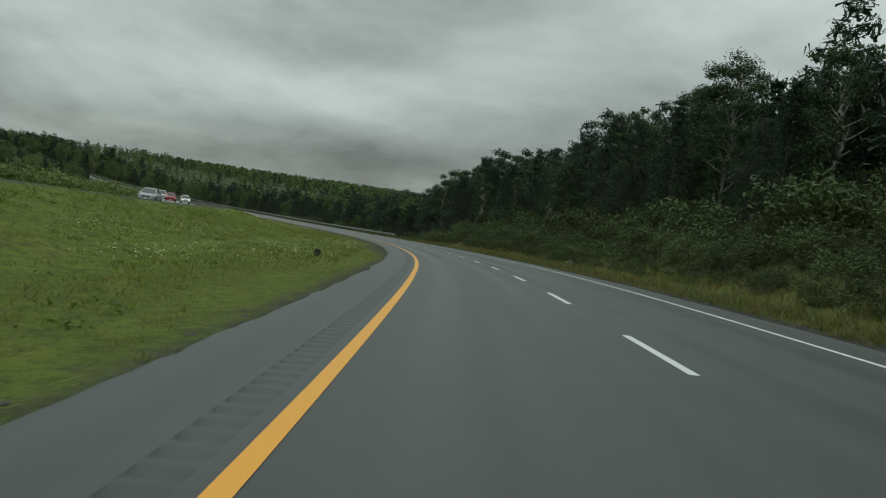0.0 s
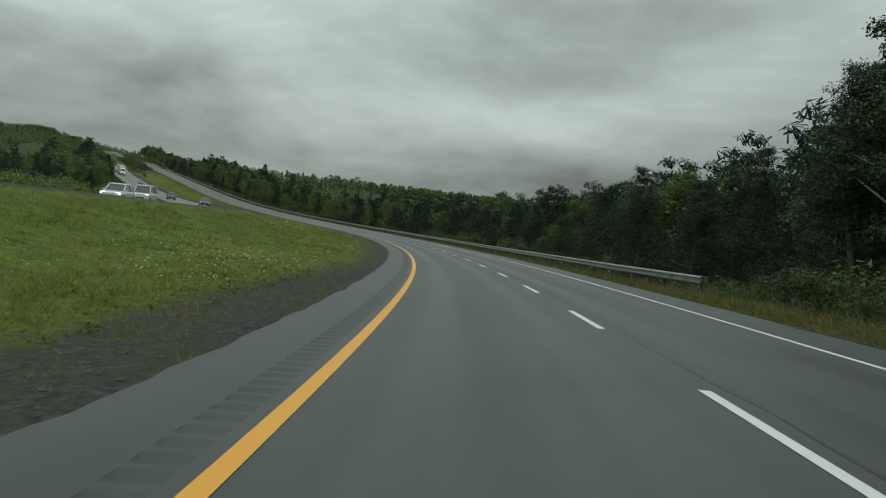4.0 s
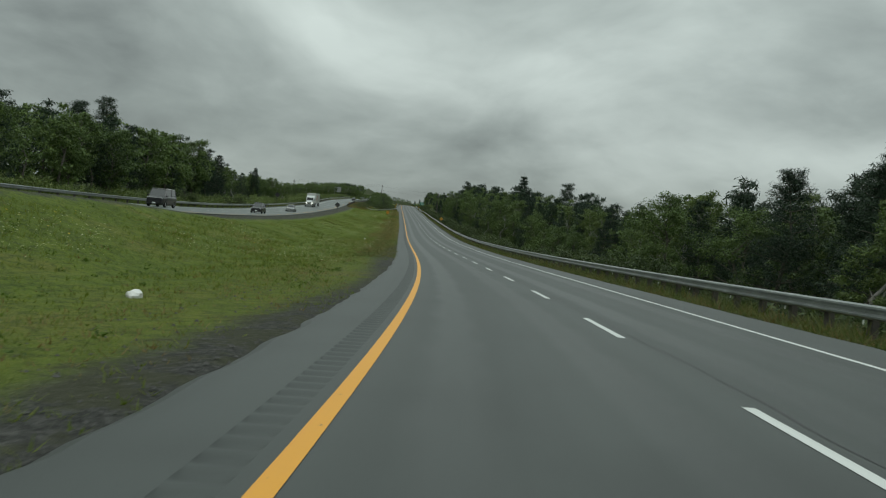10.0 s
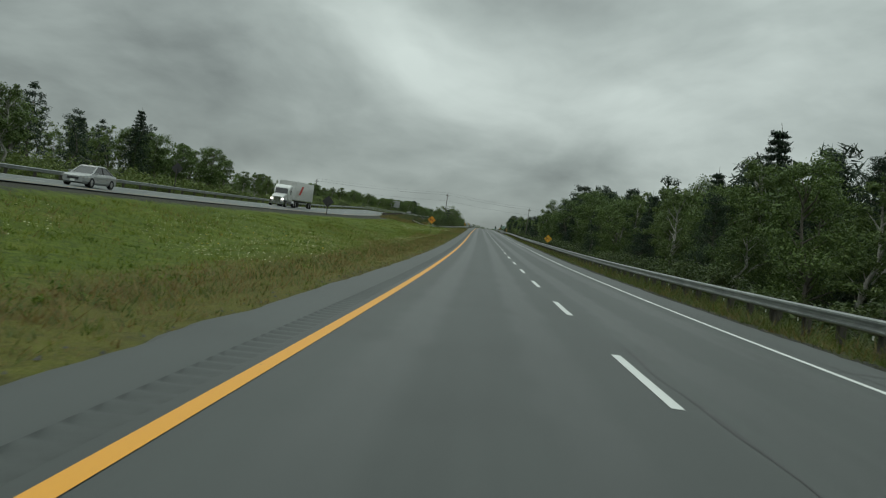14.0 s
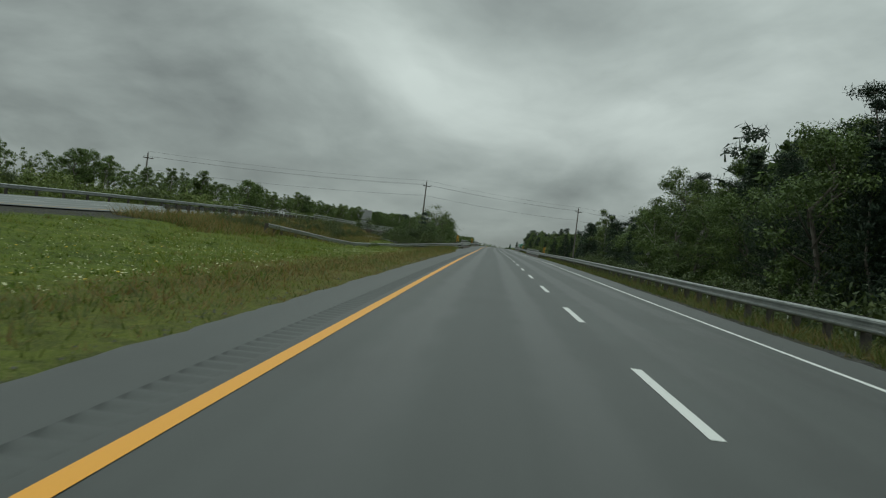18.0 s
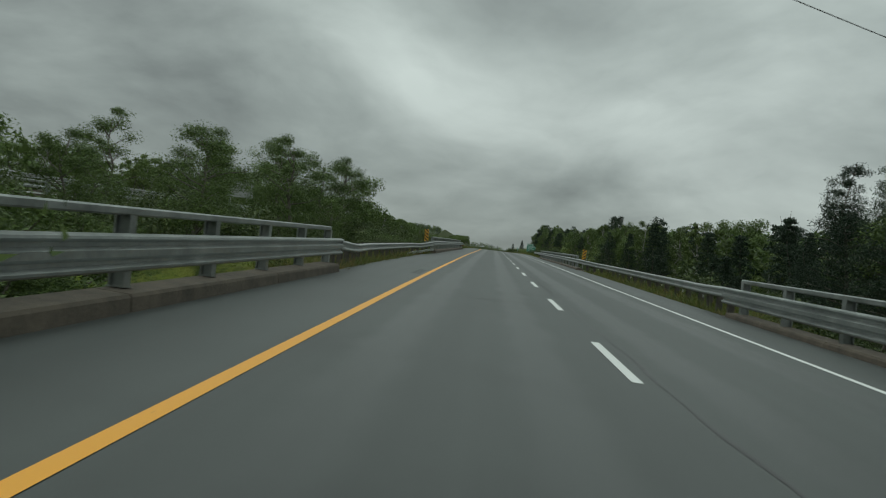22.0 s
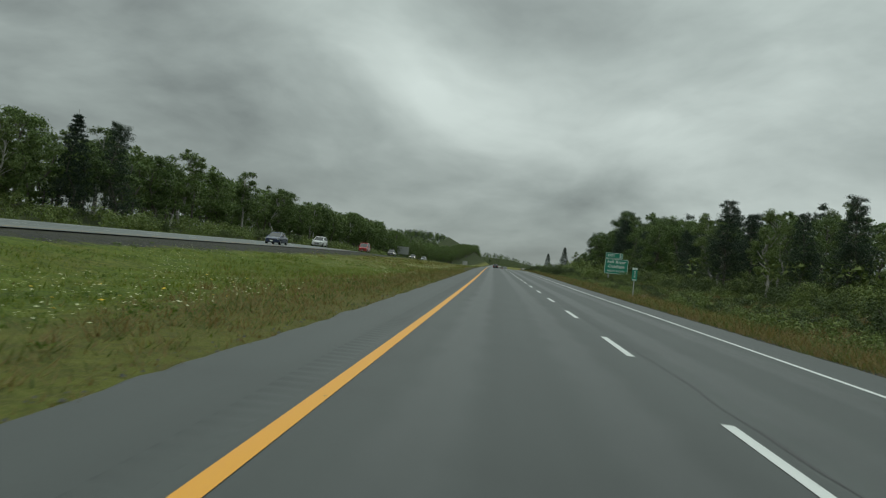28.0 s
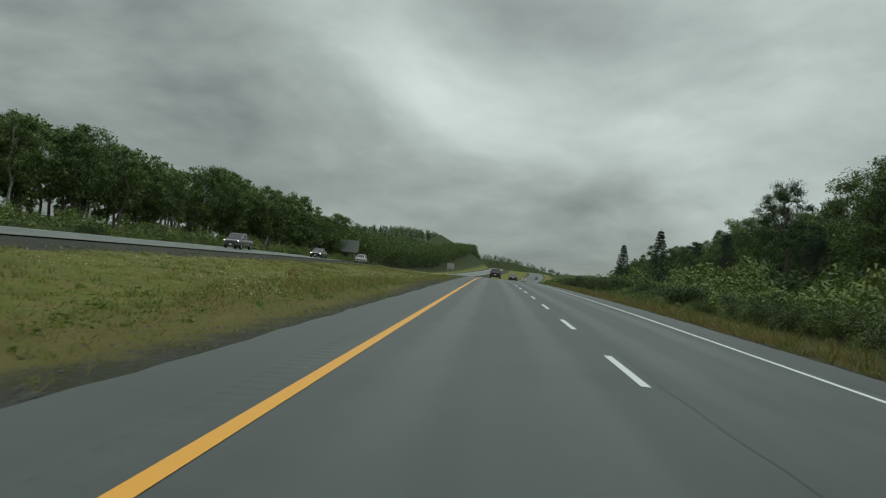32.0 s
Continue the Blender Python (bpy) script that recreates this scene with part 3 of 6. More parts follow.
# land beyond, out to the hills
HILLS = [(-60, 1120, 9, 350), (-1190, 1275, 26, 150), (-1219, 1389, 16, 123), (-1409, 1582, 32, 147), (-1534, 1805, 33, 200), (-1740, 2020, 36, 240), (300, 1900, 14, 700)]
path_xy = P(SG[::6], 0.0)[:, :2]
path_z = P(SG[::6], 0.0)[:, 2]


def far_level(x, y):
    """Height of the wide land round the road."""
    q = np.stack([np.ravel(x), np.ravel(y)], 1)
    d2 = ((q[:, None] - path_xy[None]) ** 2).sum(2)
    j = d2.argmin(1)
    d = np.sqrt(d2[np.arange(len(q)), j])
    wgt = 1.0 / (d2 + 900.0)
    z = (wgt * path_z[None]).sum(1) / wgt.sum(1) * np.clip((d - 60) / 200, 0, 1) + path_z[j] * (1 - np.clip((d - 60) / 200, 0, 1))
    z = z + np.where(d < 66, -9.0, np.interp(d, [66, 90, 300, 1500], [-4.0, -0.5, -6.0, -16.0]))
    for hx, hy, hh, hr in HILLS:
        z = z + hh * np.exp(-((q[:, 0] - hx) ** 2 + (q[:, 1] - hy) ** 2) / (2 * (hr * 0.6) ** 2)) * np.clip((d - 58) / 40, 0, 1)
    return z, d


gx, gy = np.meshgrid(np.arange(-3600, 2200, 50.0), np.arange(-1400, 4200, 50.0), indexing="ij")
gz, gd = far_level(gx, gy)
edge = np.maximum(np.abs(gx + 700) / 2900, np.abs(gy - 1400) / 2800)
gz = gz - np.clip((edge.ravel() - 0.9) * 10, 0, 1) * 20
fv = np.stack([gx.ravel(), gy.ravel(), gz], 1)
fn, fw = gx.shape
i = (np.arange(fn - 1)[:, None] * fw + np.arange(fw - 1)[None]).ravel()
ff = np.stack([i, i + fw, i + fw + 1, i + 1], 1) + len(gv)
ground_ob = new("ground", mesh_of("ground", np.vstack([gv, fv]), np.vstack([gf, ff]), M_GROUND,
                np.vstack([np.stack([A.ravel(), B.ravel()], 1), np.stack([gx.ravel(), np.full(gx.size, -60.0)], 1)]), smooth=True))
tagged(ground_ob, "rolling grassy verges and wooded land beside the highway", "ground", kind="structure")

SR = np.concatenate([np.arange(-75, 1200, 2.0), np.arange(1200, 2300, 10.0)])
SF = np.concatenate([np.arange(-75, 1130, 0.5), np.arange(1130, 2300, 10.0)])
erng = np.random.default_rng(41)
J_S = np.arange(-80, 2320, 0.5)
J1, J2, J3 = erng.normal(size=len(J_S)) * 0.022, erng.normal(size=len(J_S)) * 0.05, erng.normal(size=len(J_S)) * 0.022


def left_edge(s):
    """The broken left edge of the asphalt."""
    base = np.interp(s, [-60, 30, 100, 180, 560, 612, 640, 650, 690, 700, 720, 727, 779, 796, 825, 850], [-1.42, -1.42, -1.32, -1.24, -1.28, -1.42, -2.72, -2.35, -2.35, -2.5, -2.5, -2.3, -2.2, -2.6, -1.6, -1.46])
    return np.minimum(base + np.interp(s, J_S, J1) + np.interp(s / 2.6, J_S, J2) * 0.6, -0.9)


def right_edge(s):
    base = np.interp(s, [-60, 60, 180, 300, 480, 540, 630, 645, 790, 930], [8.15, 8.2, 8.75, 8.65, 8.25, 8.25, 8.6, 8.7, 8.7, 8.45])
    return base + np.interp(s, J_S, J3) + np.interp(s / 9.0, J_S, J2) * 0.6


road = new("road", ribbon(SF, [LEFT, -0.54, -0.52], 0.0, M_ROAD, "road", lat=lambda a, b: np.where(b < -1.0, left_edge(a), b)))
lanes_mesh = ribbon(SF, [-0.20, -0.18, 1.8, 3.6, 5.4, 7.2, RIGHT], 0.0, M_ROAD, "lane_surface", lat=lambda a, b: np.where(b > 8.0, right_edge(a), b))
tagged(road, "grey worn asphalt highway carriageway with two lanes", "road", kind="structure")
child("lane_surface", lanes_mesh, road)
child("gravelly_edge", ribbon(SF, [-0.30, -0.10, 0.0], 0, M_ROAD, "edge", lat=lambda a, b: left_edge(a) + b, extra=lambda a, b: np.clip((b - left_edge(a)) * 0.45, -0.16, 0.0)), road, "crumbling asphalt edge")
child("outer_edge", ribbon(SF, [0.0, 0.10, 0.34], 0, M_ROAD, "edge", lat=lambda a, b: right_edge(a) + b, extra=lambda a, b: np.clip((right_edge(a) - b) * 0.45, -0.16, 0.0)), road, "crumbling asphalt edge")


# milled rumble grooves in the left shoulder
def grooves(a, b):
    on = np.ones_like(a)
    for g0, g1 in GAPS:
        on = np.where((a > g0 - 30) & (a < g1 + 4), 0.0, on)
    on = np.where(a > 830, 0.35, on)
    inner = np.where((b > -0.505) & (b < -0.215), 1.0, 0.0)
    return -0.030 * on * inner * np.clip(0.1 + 1.3 * np.cos(2 * math.pi * a / 0.34), 0, 1)


child("rumble_strip", ribbon(np.arange(-20, 1040, 0.068), [-0.52, -0.50, -0.22, -0.20], 0, M_ROAD, "rumble_strip", extra=grooves), road, "milled rumble grooves in the shoulder")
child("shoulder_surface", ribbon(np.concatenate([np.arange(-75, -19, 4.0), ]), [-0.52, -0.20], 0, M_ROAD, "shoulder"), road)
child("shoulder_surface", ribbon(np.arange(1039, 2300, 8.0), [-0.52, -0.20], 0, M_ROAD, "shoulder"), road)

SL = np.concatenate([np.arange(-70, 1200, 2.0), np.arange(1200, 2300, 10.0)])
child("yellow_edge_line", ribbon(SL, [-0.075, 0.075], 0.005, M_YELLOW, "yellow_edge_line"), road, "yellow painted left edge line")
child("white_edge_line", ribbon(SL, [7.0, 7.12], 0.005, M_WHITE, "white_edge_line"), road, "white painted right edge line")
for k in range(-9, 160):
    s0 = 19.25 + 9.0 * k - 18.0
    child("lane_dash", ribbon([s0, s0 + 1.7, s0 + 3.45], [3.635, 3.765], 0.005, M_WHITE, "lane_dash"), road)
# tar-sealed seam beside the dashes and cross cracks
rng = np.random.default_rng(5)
for a, b in ((20, 62), (88, 140), (196, 214), (280, 330), (340, 420), (470, 500), (560, 700), (690, 830), (860, 960), (985, 1100)):
    ss = np.arange(a, b, 0.6)
    off = 3.95 + 0.03 * np.sin(ss * 0.9) + 0.02 * np.sin(ss * 2.3)
    v = np.concatenate([P(ss, off, 0.003), P(ss, off + 0.035 + 0.02 * np.sin(ss * 1.7), 0.003)])
    m = len(ss)
    child("tar_seam", mesh_of("tar_seam", v, [(j, m + j, m + j + 1, j + 1) for j in range(m - 1)], M_TAR), road, "dark sealed lane seam")
for a, b in ((60, 96), (205, 262), (300, 372), (376, 436), (462, 530), (905, 985), (1000, 1060)):
    ss = np.arange(a, b, 0.5)
    off = 7.43 + 0.02 * np.sin(ss * 0.7) + np.interp(ss, J_S, J1) * 0.5
    v = np.concatenate([P(ss, off, 0.003), P(ss, off + 0.018 + 0.010 * np.sin(ss * 2.9), 0.003)])
    m = len(ss)
    child("edge_crack", mesh_of("edge_crack", v, [(j, m + j, m + j + 1, j + 1) for j in range(m - 1)], M_TAR), road, "dark crack along the outer shoulder")
for s0, a, b in ((658, -1.9, 2.2), (686, -1.9, 3.5), (724, -1.9, 7.0), (731, -1.9, 1.5), (781, -1.6, 4.9), (783, 4.0, 8.4), (553, 5.4, 8.4), (420, 6.8, 8.6)):
    ll = np.linspace(a, b, 14)
    so = s0 + 0.12 * np.sin(ll * 2.1 + s0)
    v = np.concatenate([P(so, ll, 0.003), P(so + 0.055 + 0.03 * np.sin(ll * 3.3), ll, 0.003)])
    child("cross_crack", mesh_of("cross_crack", v, [(j, j + 1, 15 + j, 14 + j) for j in range(13)], M_TAR), road, "dark sealed joint across the lane")

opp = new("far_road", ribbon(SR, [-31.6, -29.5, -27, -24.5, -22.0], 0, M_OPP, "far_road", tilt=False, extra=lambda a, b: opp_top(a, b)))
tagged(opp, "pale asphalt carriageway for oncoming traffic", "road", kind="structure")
for l in (-22.9, -30.4):
    child("edge_line", ribbon(SL, [l - 0.06, l + 0.06], 0, M_WHITE if l < -25 else M_YELLOW, "edge_line", tilt=False, extra=lambda a, b: opp_top(a, b) + 0.006), opp)
for k in range(0, 130):
    s0 = 5.0 + 9.0 * k
    child("lane_dash", ribbon([s0, s0 + 3.0], [-26.72, -26.6], 0, M_WHITE, "lane_dash", tilt=False, extra=lambda a, b: opp_top(a, b) + 0.006), opp)

# ================= plants =================


def leaf_cloud(rng, centres, radii, per, size, flat=0.7, droop=0.0, wide=0.5):
    """Small pointed leaves scattered round centres. Returns verts, faces."""
    n = len(centres) * per
    c = np.repeat(np.asarray(centres, float), per, 0)
    r = np.repeat(np.asarray(radii, float), per)
    d = rng.normal(size=(n, 3))
    d /= np.linalg.norm(d, axis=1)[:, None]
    rad = r * rng.uniform(0.15, 1.3, n) ** 0.75
    p = c + d * rad[:, None] * np.array([1, 1, flat])
    nor = d * 0.7 + rng.normal(size=(n, 3)) * 0.6 + np.array([0, 0, 0.5])
    nor /= np.linalg.norm(nor, axis=1)[:, None]
    t = np.cross(nor, rng.normal(size=(n, 3)))
    t /= np.linalg.norm(t, axis=1)[:, None]
    b = np.cross(nor, t)
    sz = size * rng.uniform(0.6, 1.4, n)[:, None]
    v = np.stack([p - t * sz + b * sz * wide, p - t * sz - b * sz * wide, p + t * sz - np.array([0, 0, droop]) * sz], 1).reshape(-1, 3)
    f = np.arange(3 * n).reshape(-1, 3)
    return v, f


def limb(g, rng, a, b, r0, r1, kinks=3):
    a, b = np.asarray(a, float), np.asarray(b, float)
    pts = [a + (b - a) * t + (rng.normal(size=3) * 0.04 * np.linalg.norm(b - a) if 0 < t < 1 else 0) for t in np.linspace(0, 1, kinks + 1)]
    g.tube(pts, [r0 + (r1 - r0) * t for t in np.linspace(0, 1, kinks + 1)], 5, False)
    return pts


def broadleaf(seed, h, spread, clumps, per, size, bare=0.35):
    """Trunk and crown of a leafy tree: forked limbs, each ending in clumps of leaves."""
    rng = np.random.default_rng(seed)
    g = Geo()
    lean = rng.normal(size=2) * 0.04 * h
    top = np.array([lean[0], lean[1], h * 0.86])
    trunk = limb(g, rng, (0, 0, -0.4), top, 0.035 * h ** 0.75, 0.02, 5)
    cs, rs = [], []
    for k in range(clumps):
        t = bare + (0.98 - bare) * ((k + rng.uniform()) / clumps)
        env = math.sin(math.pi * min(1, (t - bare * 0.75) / (1.06 - bare * 0.75))) ** 0.65
        a = rng.uniform(0, 2 * math.pi)
        base = np.array([np.interp(t * 0.86, np.linspace(0, 0.86, 6), [q[j] for q in trunk]) for j in range(3)])
        end = base + np.array([math.cos(a), math.sin(a), 0]) * spread * env * rng.uniform(0.35, 1.0) + np.array([0, 0, h * 0.10 * rng.uniform(0.2, 1)])
        if k % 2 == 0:
            limb(g, rng, base - [0, 0, 0.06 * h], end, 0.012 * h ** 0.7, 0.01, 2)
        cs.append(end)
        rs.append(spread * rng.uniform(0.20, 0.44) * (0.55 + 0.45 * env))
    v, f = leaf_cloud(rng, cs, rs, per, size, 0.62)
    return g, v, f


def pine(seed, h, tiers, per, size, spread):
    """White pine: a full, ragged cone of upswept needle sprays."""
    rng = np.random.default_rng(seed)
    g = Geo()
    trunk = limb(g, rng, (0, 0, -0.4), (rng.normal() * 0.3, rng.normal() * 0.3, h * 0.98), 0.03 * h ** 0.75, 0.02, 5)
    cs, rs = [], []
    for k in range(tiers):
        t = 0.12 + 0.87 * (k + 0.3) / tiers
        base = np.array([np.interp(t, np.linspace(0, 1, 6), [q[j] for q in trunk]) for j in range(3)])
        for a in rng.uniform(0, 2 * math.pi) + np.arange(5 if t < 0.85 else 3) * 1.3:
            ln = spread * (1.04 - t) ** 0.7 * rng.uniform(0.55, 1.15) + 0.15
            end = base + np.array([math.cos(a) * ln, math.sin(a) * ln, 0.22 * ln + 0.1])
            limb(g, rng, base, end, 0.045, 0.012, 2)
            for q in (0.5, 0.82, 1.05):
                cs.append(base + (end - base) * q + rng.normal(size=3) * 0.12)
                rs.append(0.30 + 0.20 * ln)
    v, f = leaf_cloud(rng, cs, rs, per, size, 0.62, -0.5, 0.19)
    return g, v, f


def spruce(seed, h, tiers, per, size, spread):
    rng = np.random.default_rng(seed)
    g = Geo()
    limb(g, rng, (0, 0, -0.4), (0, 0, h), 0.02 * h ** 0.8, 0.012, 4)
    cs, rs = [], []
    for k in range(tiers):
        t = 0.12 + 0.86 * k / tiers
        ln = spread * (1.0 - t) ** 0.85 * rng.uniform(0.8, 1.15) + 0.12
        for a in rng.uniform(0, 2 * math.pi) + np.arange(6) * 1.05:
            for q in (0.4, 0.75, 1.0):
                cs.append([math.cos(a) * ln * q, math.sin(a) * ln * q, t * h - 0.28 * ln * q + rng.normal() * 0.06])
                rs.append(0.16 + 0.22 * ln * (1.1 - q * 0.5))
    v, f = leaf_cloud(rng, cs, rs, per, size, 0.5, 0.5, 0.24)
    return g, v, f


def shrub(seed, h, w, clumps, per, size):
    rng = np.random.default_rng(seed)
    g = Geo()
    cs, rs = [], []
    for k in range(clumps):
        a, q = rng.uniform(0, 2 * math.pi), rng.uniform(0, 1) ** 0.6
        end = np.array([math.cos(a) * w * q, math.sin(a) * w * q, h * rng.uniform(0.35, 0.95) * (1 - 0.35 * q)])
        limb(g, rng, (end[0] * 0.2, end[1] * 0.2, -0.2), end, 0.03, 0.008, 2)
        cs.append(end)
        rs.append(0.30 * min(w, h) * rng.uniform(0.7, 1.2))
    v, f = leaf_cloud(rng, cs, rs, per, size, 0.8)
    return g, v, f


def tree_proto(name, made, bark, leaf, label, category="tree"):
    g, v, f = made
    root = new(name)
    part("trunk" if category == "tree" else "woody_base", g, bark, root, smooth=True)
    child("crown" if category == "tree" else "foliage", mesh_of("crown", v, f, leaf), root)
    tagged(root, label, category)
    return root, max(1.0, float(np.percentile(v[:, 2], 99.5)))


PROTO = {
    "broad": [tree_proto("broadleaf_tree", broadleaf(10 + k, 11, 3.0, 50, 330, 0.088, 0.08), M_BARK, M_LEAF, "dense green broadleaf tree at the wood's edge") for k in range(4)],
    "birch": [tree_proto("birch_tree", broadleaf(30 + k, 11, 2.1, 36, 300, 0.083, 0.24), M_BIRCH, M_LEAF_B, "slender pale-stemmed birch with light green leaves") for k in range(3)],
    "pine": [tree_proto("pine_tree", pine(50 + k, 12, 19, 92, 0.108, 3.0), M_BARK, M_PINE, "dark white pine with uneven flat branches") for k in range(3)],
    "spruce": [tree_proto("spruce_tree", spruce(70 + k, 11, 22, 30, 0.120, 2.7), M_BARK, M_SPRUCE, "narrow dark spruce tapering to a point") for k in range(2)],
    "tall": [tree_proto("tall_broadleaf_tree", broadleaf(60 + k, 16, 3.3, 70, 300, 0.096, 0.20), M_BIRCH if k else M_BARK, M_TALL, "tall leafy tree with a slim pale trunk") for k in range(3)],
    "broad_b": [tree_proto("broadleaf_tree", broadleaf(15 + k, 11, 3.1, 64, 130, 0.140, 0.24), M_BARK, M_LEAF, "dense green broadleaf tree beyond the oncoming lanes") for k in range(3)],
    "birch_b": [tree_proto("birch_tree", broadleaf(35 + k, 11, 2.2, 46, 120, 0.125, 0.36), M_BIRCH, M_LEAF_B, "slender birch beyond the oncoming lanes") for k in range(3)],
    "slim_spruce": [tree_proto("spruce_tree", spruce(75, 11, 15, 7, 0.17, 2.2), M_BARK, M_SPRUCE, "thin young spruce with gappy branches")],
    "sapling": [tree_proto("sapling", broadleaf(38 + k, 11, 3.6, 44, 120, 0.085, 0.2), M_BARK, M_LEAF_B, "open wind-blown sapling with sparse leaves") for k in range(2)],
    "median_birch": [tree_proto("young_birch", broadleaf(40 + k, 8, 2.4, 40, 420, 0.054, 0.10), M_BARK, M_LEAF, "young birch thicket growing in the median") for k in range(2)],
    "median_broad": [tree_proto("young_tree", broadleaf(44 + k, 8, 2.8, 44, 420, 0.055, 0.08), M_BARK, M_LEAF, "young bushy broadleaf tree in the median") for k in range(2)],
    "median_shrub": [tree_proto("shrub", shrub(94 + k, 2.4, 1.7, 24, 330, 0.046), M_BARK, M_SHRUB, "dense alder shrub in the median by the bridge", "shrub") for k in range(2)],
    "shrub": [tree_proto("shrub", shrub(90 + k, 2.4, 1.7, 22, 270, 0.054), M_BARK, M_SHRUB, "leafy roadside alder shrub", "shrub") for k in range(3)],
}
USED = set()


def plant(kind, s, l, h, rng, dz=None):
    """One tree or shrub of height h on the ground at s, l; the first of each form is the form itself."""
    j = int(rng.integers(len(PROTO[kind])))
    root, top = PROTO[kind][j]
    z = float(ground(s, l)) if dz is None else dz
    m = stand(s, l, z, rng.uniform(0, 360), scale=h / top)
    if (kind, j) in USED:
        return copy_thing_scaled(root, m)
    USED.add((kind, j))
    root.matrix_basis = m
    return root


def copy_thing_scaled(ob, m):
    keep = ob.matrix_basis.copy()
    ob.matrix_basis = Matrix.Identity(4)
    c = copy_thing(ob, m)
    c.matrix_basis = m
    ob.matrix_basis = keep
    return c


# heights of the wood's edge above the road, as knots along it: (s, top over the line's level)
R_TOP = ([-60, 20, 60, 110, 140, 160, 200, 225, 245, 260, 300, 350, 390, 410, 425, 480, 545, 585, 612, 630, 642, 655, 668, 684, 700, 719, 730, 750, 800, 920, 950, 1000, 1030, 1045, 1060, 1100, 1200, 1500],
         [18.5, 18.2, 17.8, 16.5, 16.5, 13, 9.0, 9.2, 9.2, 8.6, 8.6, 7.8, 6.9, 7.8, 8.8, 11, 10.2, 12.6, 13.0, 10.0, 7.2, 6.8, 9.2, 11.2, 8.6, 7.6, 6.2, 6.2, 7.4, 8.6, 9.0, 10.2, 13.6, 14.4, 12.0, 11.6, 10, 11])
R_EDGE = ([-60, 130, 160, 480, 600, 650, 700, 830, 900, 1000, 1035, 1080, 1160, 1500], [17, 17, 17.5, 17.5, 18, 21, 25, 22, 22, 23, 26, 29, 31, 34])
L_TOP = ([-60, 250, 300, 345, 385, 406, 425, 450, 466, 490, 520, 560, 592, 640, 700, 820, 850, 900, 950, 990, 1064, 1128, 1170, 1200, 1240, 1300, 1400, 1500, 1650, 1760, 1900],
         [5.0, 7.0, 8.6, 11.2, 12.4, 15.6, 15.2, 13.8, 11.0, 9.6, 9.0, 6.8, 6.0, 7.8, 8.0, 9.6, 10.0, 11.6, 13, 14.6, 13.8, 14.8, 16.2, 17.4, 16.6, 17, 16, 15, 19, 22, 18])
L_EDGE = ([-60, 300, 380, 480, 600, 800, 900, 960, 1500], [-46, -44, -41, -40, -41, -42, -42, -47, -49])
rng = np.random.default_rng(11)
MIX_R = {0: ("tall", "tall", "spruce", "tall", "pine", "pine"), 150: ("pine", "pine", "pine", "pine", "broad"), 300: ("pine", "broad", "pine", "broad", "birch"), 440: ("broad", "broad", "pine", "birch", "spruce"), 800: ("broad", "broad", "birch", "broad", "pine")}
MIX_L = {0: ("broad_b", "broad_b", "pine"), 430: ("birch_b", "broad_b", "broad_b", "birch_b", "pine"), 560: ("birch_b", "broad_b", "birch_b"), 800: ("birch_b", "broad_b", "birch_b", "broad_b")}


def species(table, s):
    return table[max(k for k in table if k <= max(s, 0))]


for s in np.arange(0, 1180, 6.2):
    ss = s + rng.uniform(-1.8, 1.8)
    l = float(np.interp(ss, *R_EDGE)) + rng.uniform(0, 4.5)
    h = 1.3 + (float(np.interp(ss, *R_TOP)) - 1.3) * min(1.0, (l - 1.9) / 21.0) - float(ground(ss, l))
    opt = species(MIX_R, ss)
    plant(opt[int(rng.integers(len(opt)))], ss, l, h * rng.uniform(0.62, 0.98), rng)
    ss, l = ss + rng.uniform(1.5, 4.5), l + rng.uniform(4.0, 7.0)
    h = 1.3 + (float(np.interp(ss, *R_TOP)) - 1.3) * min(1.05, (l - 1.9) / 21.0) - float(ground(ss, l))
    plant(opt[int(rng.integers(len(opt)))], ss, l, h * rng.uniform(0.80, 1.0), rng)
for s in np.arange(70, 1240, 8.0):
    ss = s + rng.uniform(-3, 3)
    l = float(np.interp(ss, *L_EDGE)) - rng.uniform(0, 5)
    h = float(np.interp(ss, *L_TOP)) - float(ground(ss, l))
    opt = species(MIX_L, ss)
    plant(opt[int(rng.integers(len(opt)))], ss, l, h * rng.uniform(0.74, 1.0), rng)


# shrubs at the wood's edge and in the median
for s in np.arange(4, 1130, 11.0):
    ss = s + rng.uniform(-2.5, 2.5)
    if 905 < ss < 1000:
        continue
    hi = ss < 140 or ss > 1000
    l = rng.uniform(12.2, 16.5) if hi else rng.uniform(12.8, 15.5)
    plant("shrub", ss, l, rng.uniform(1.3, 2.6) if hi else rng.uniform(1.2, 2.6) + (0.5 if ss < 820 else -0.6), rng)
for s in np.concatenate([np.arange(2, 150, 3.4), np.arange(1002, 1135, 2.8)]):
    ss = s + rng.uniform(-1, 1)
    l = rng.uniform(11.9, 15.2)
    plant("shrub", ss, l, rng.uniform(0.9, 2.1) * (0.7 + 0.3 * min(1.0, (l - 11.5) / 2.0)), rng)
for s in np.arange(652, 691, 1.7):
    l = -rng.uniform(5.2, 8.0)
    plant("median_birch", s, l, rng.uniform(0.2, 1.5) - float(ground(s, l)), rng)
for s in np.arange(745, 777, 1.6):
    l = -rng.uniform(6.0, 14)
    plant("median_birch", s, l, rng.uniform(-0.2, 1.0) + 0.10 * (-l - 6.0) - float(ground(s, l)), rng)
for s in np.arange(300, 1160, 20.0):
    ss = s + rng.uniform(-4, 4)
    plant("shrub", ss, -rng.uniform(35.5, 39.5), rng.uniform(1.3, 2.6), rng)
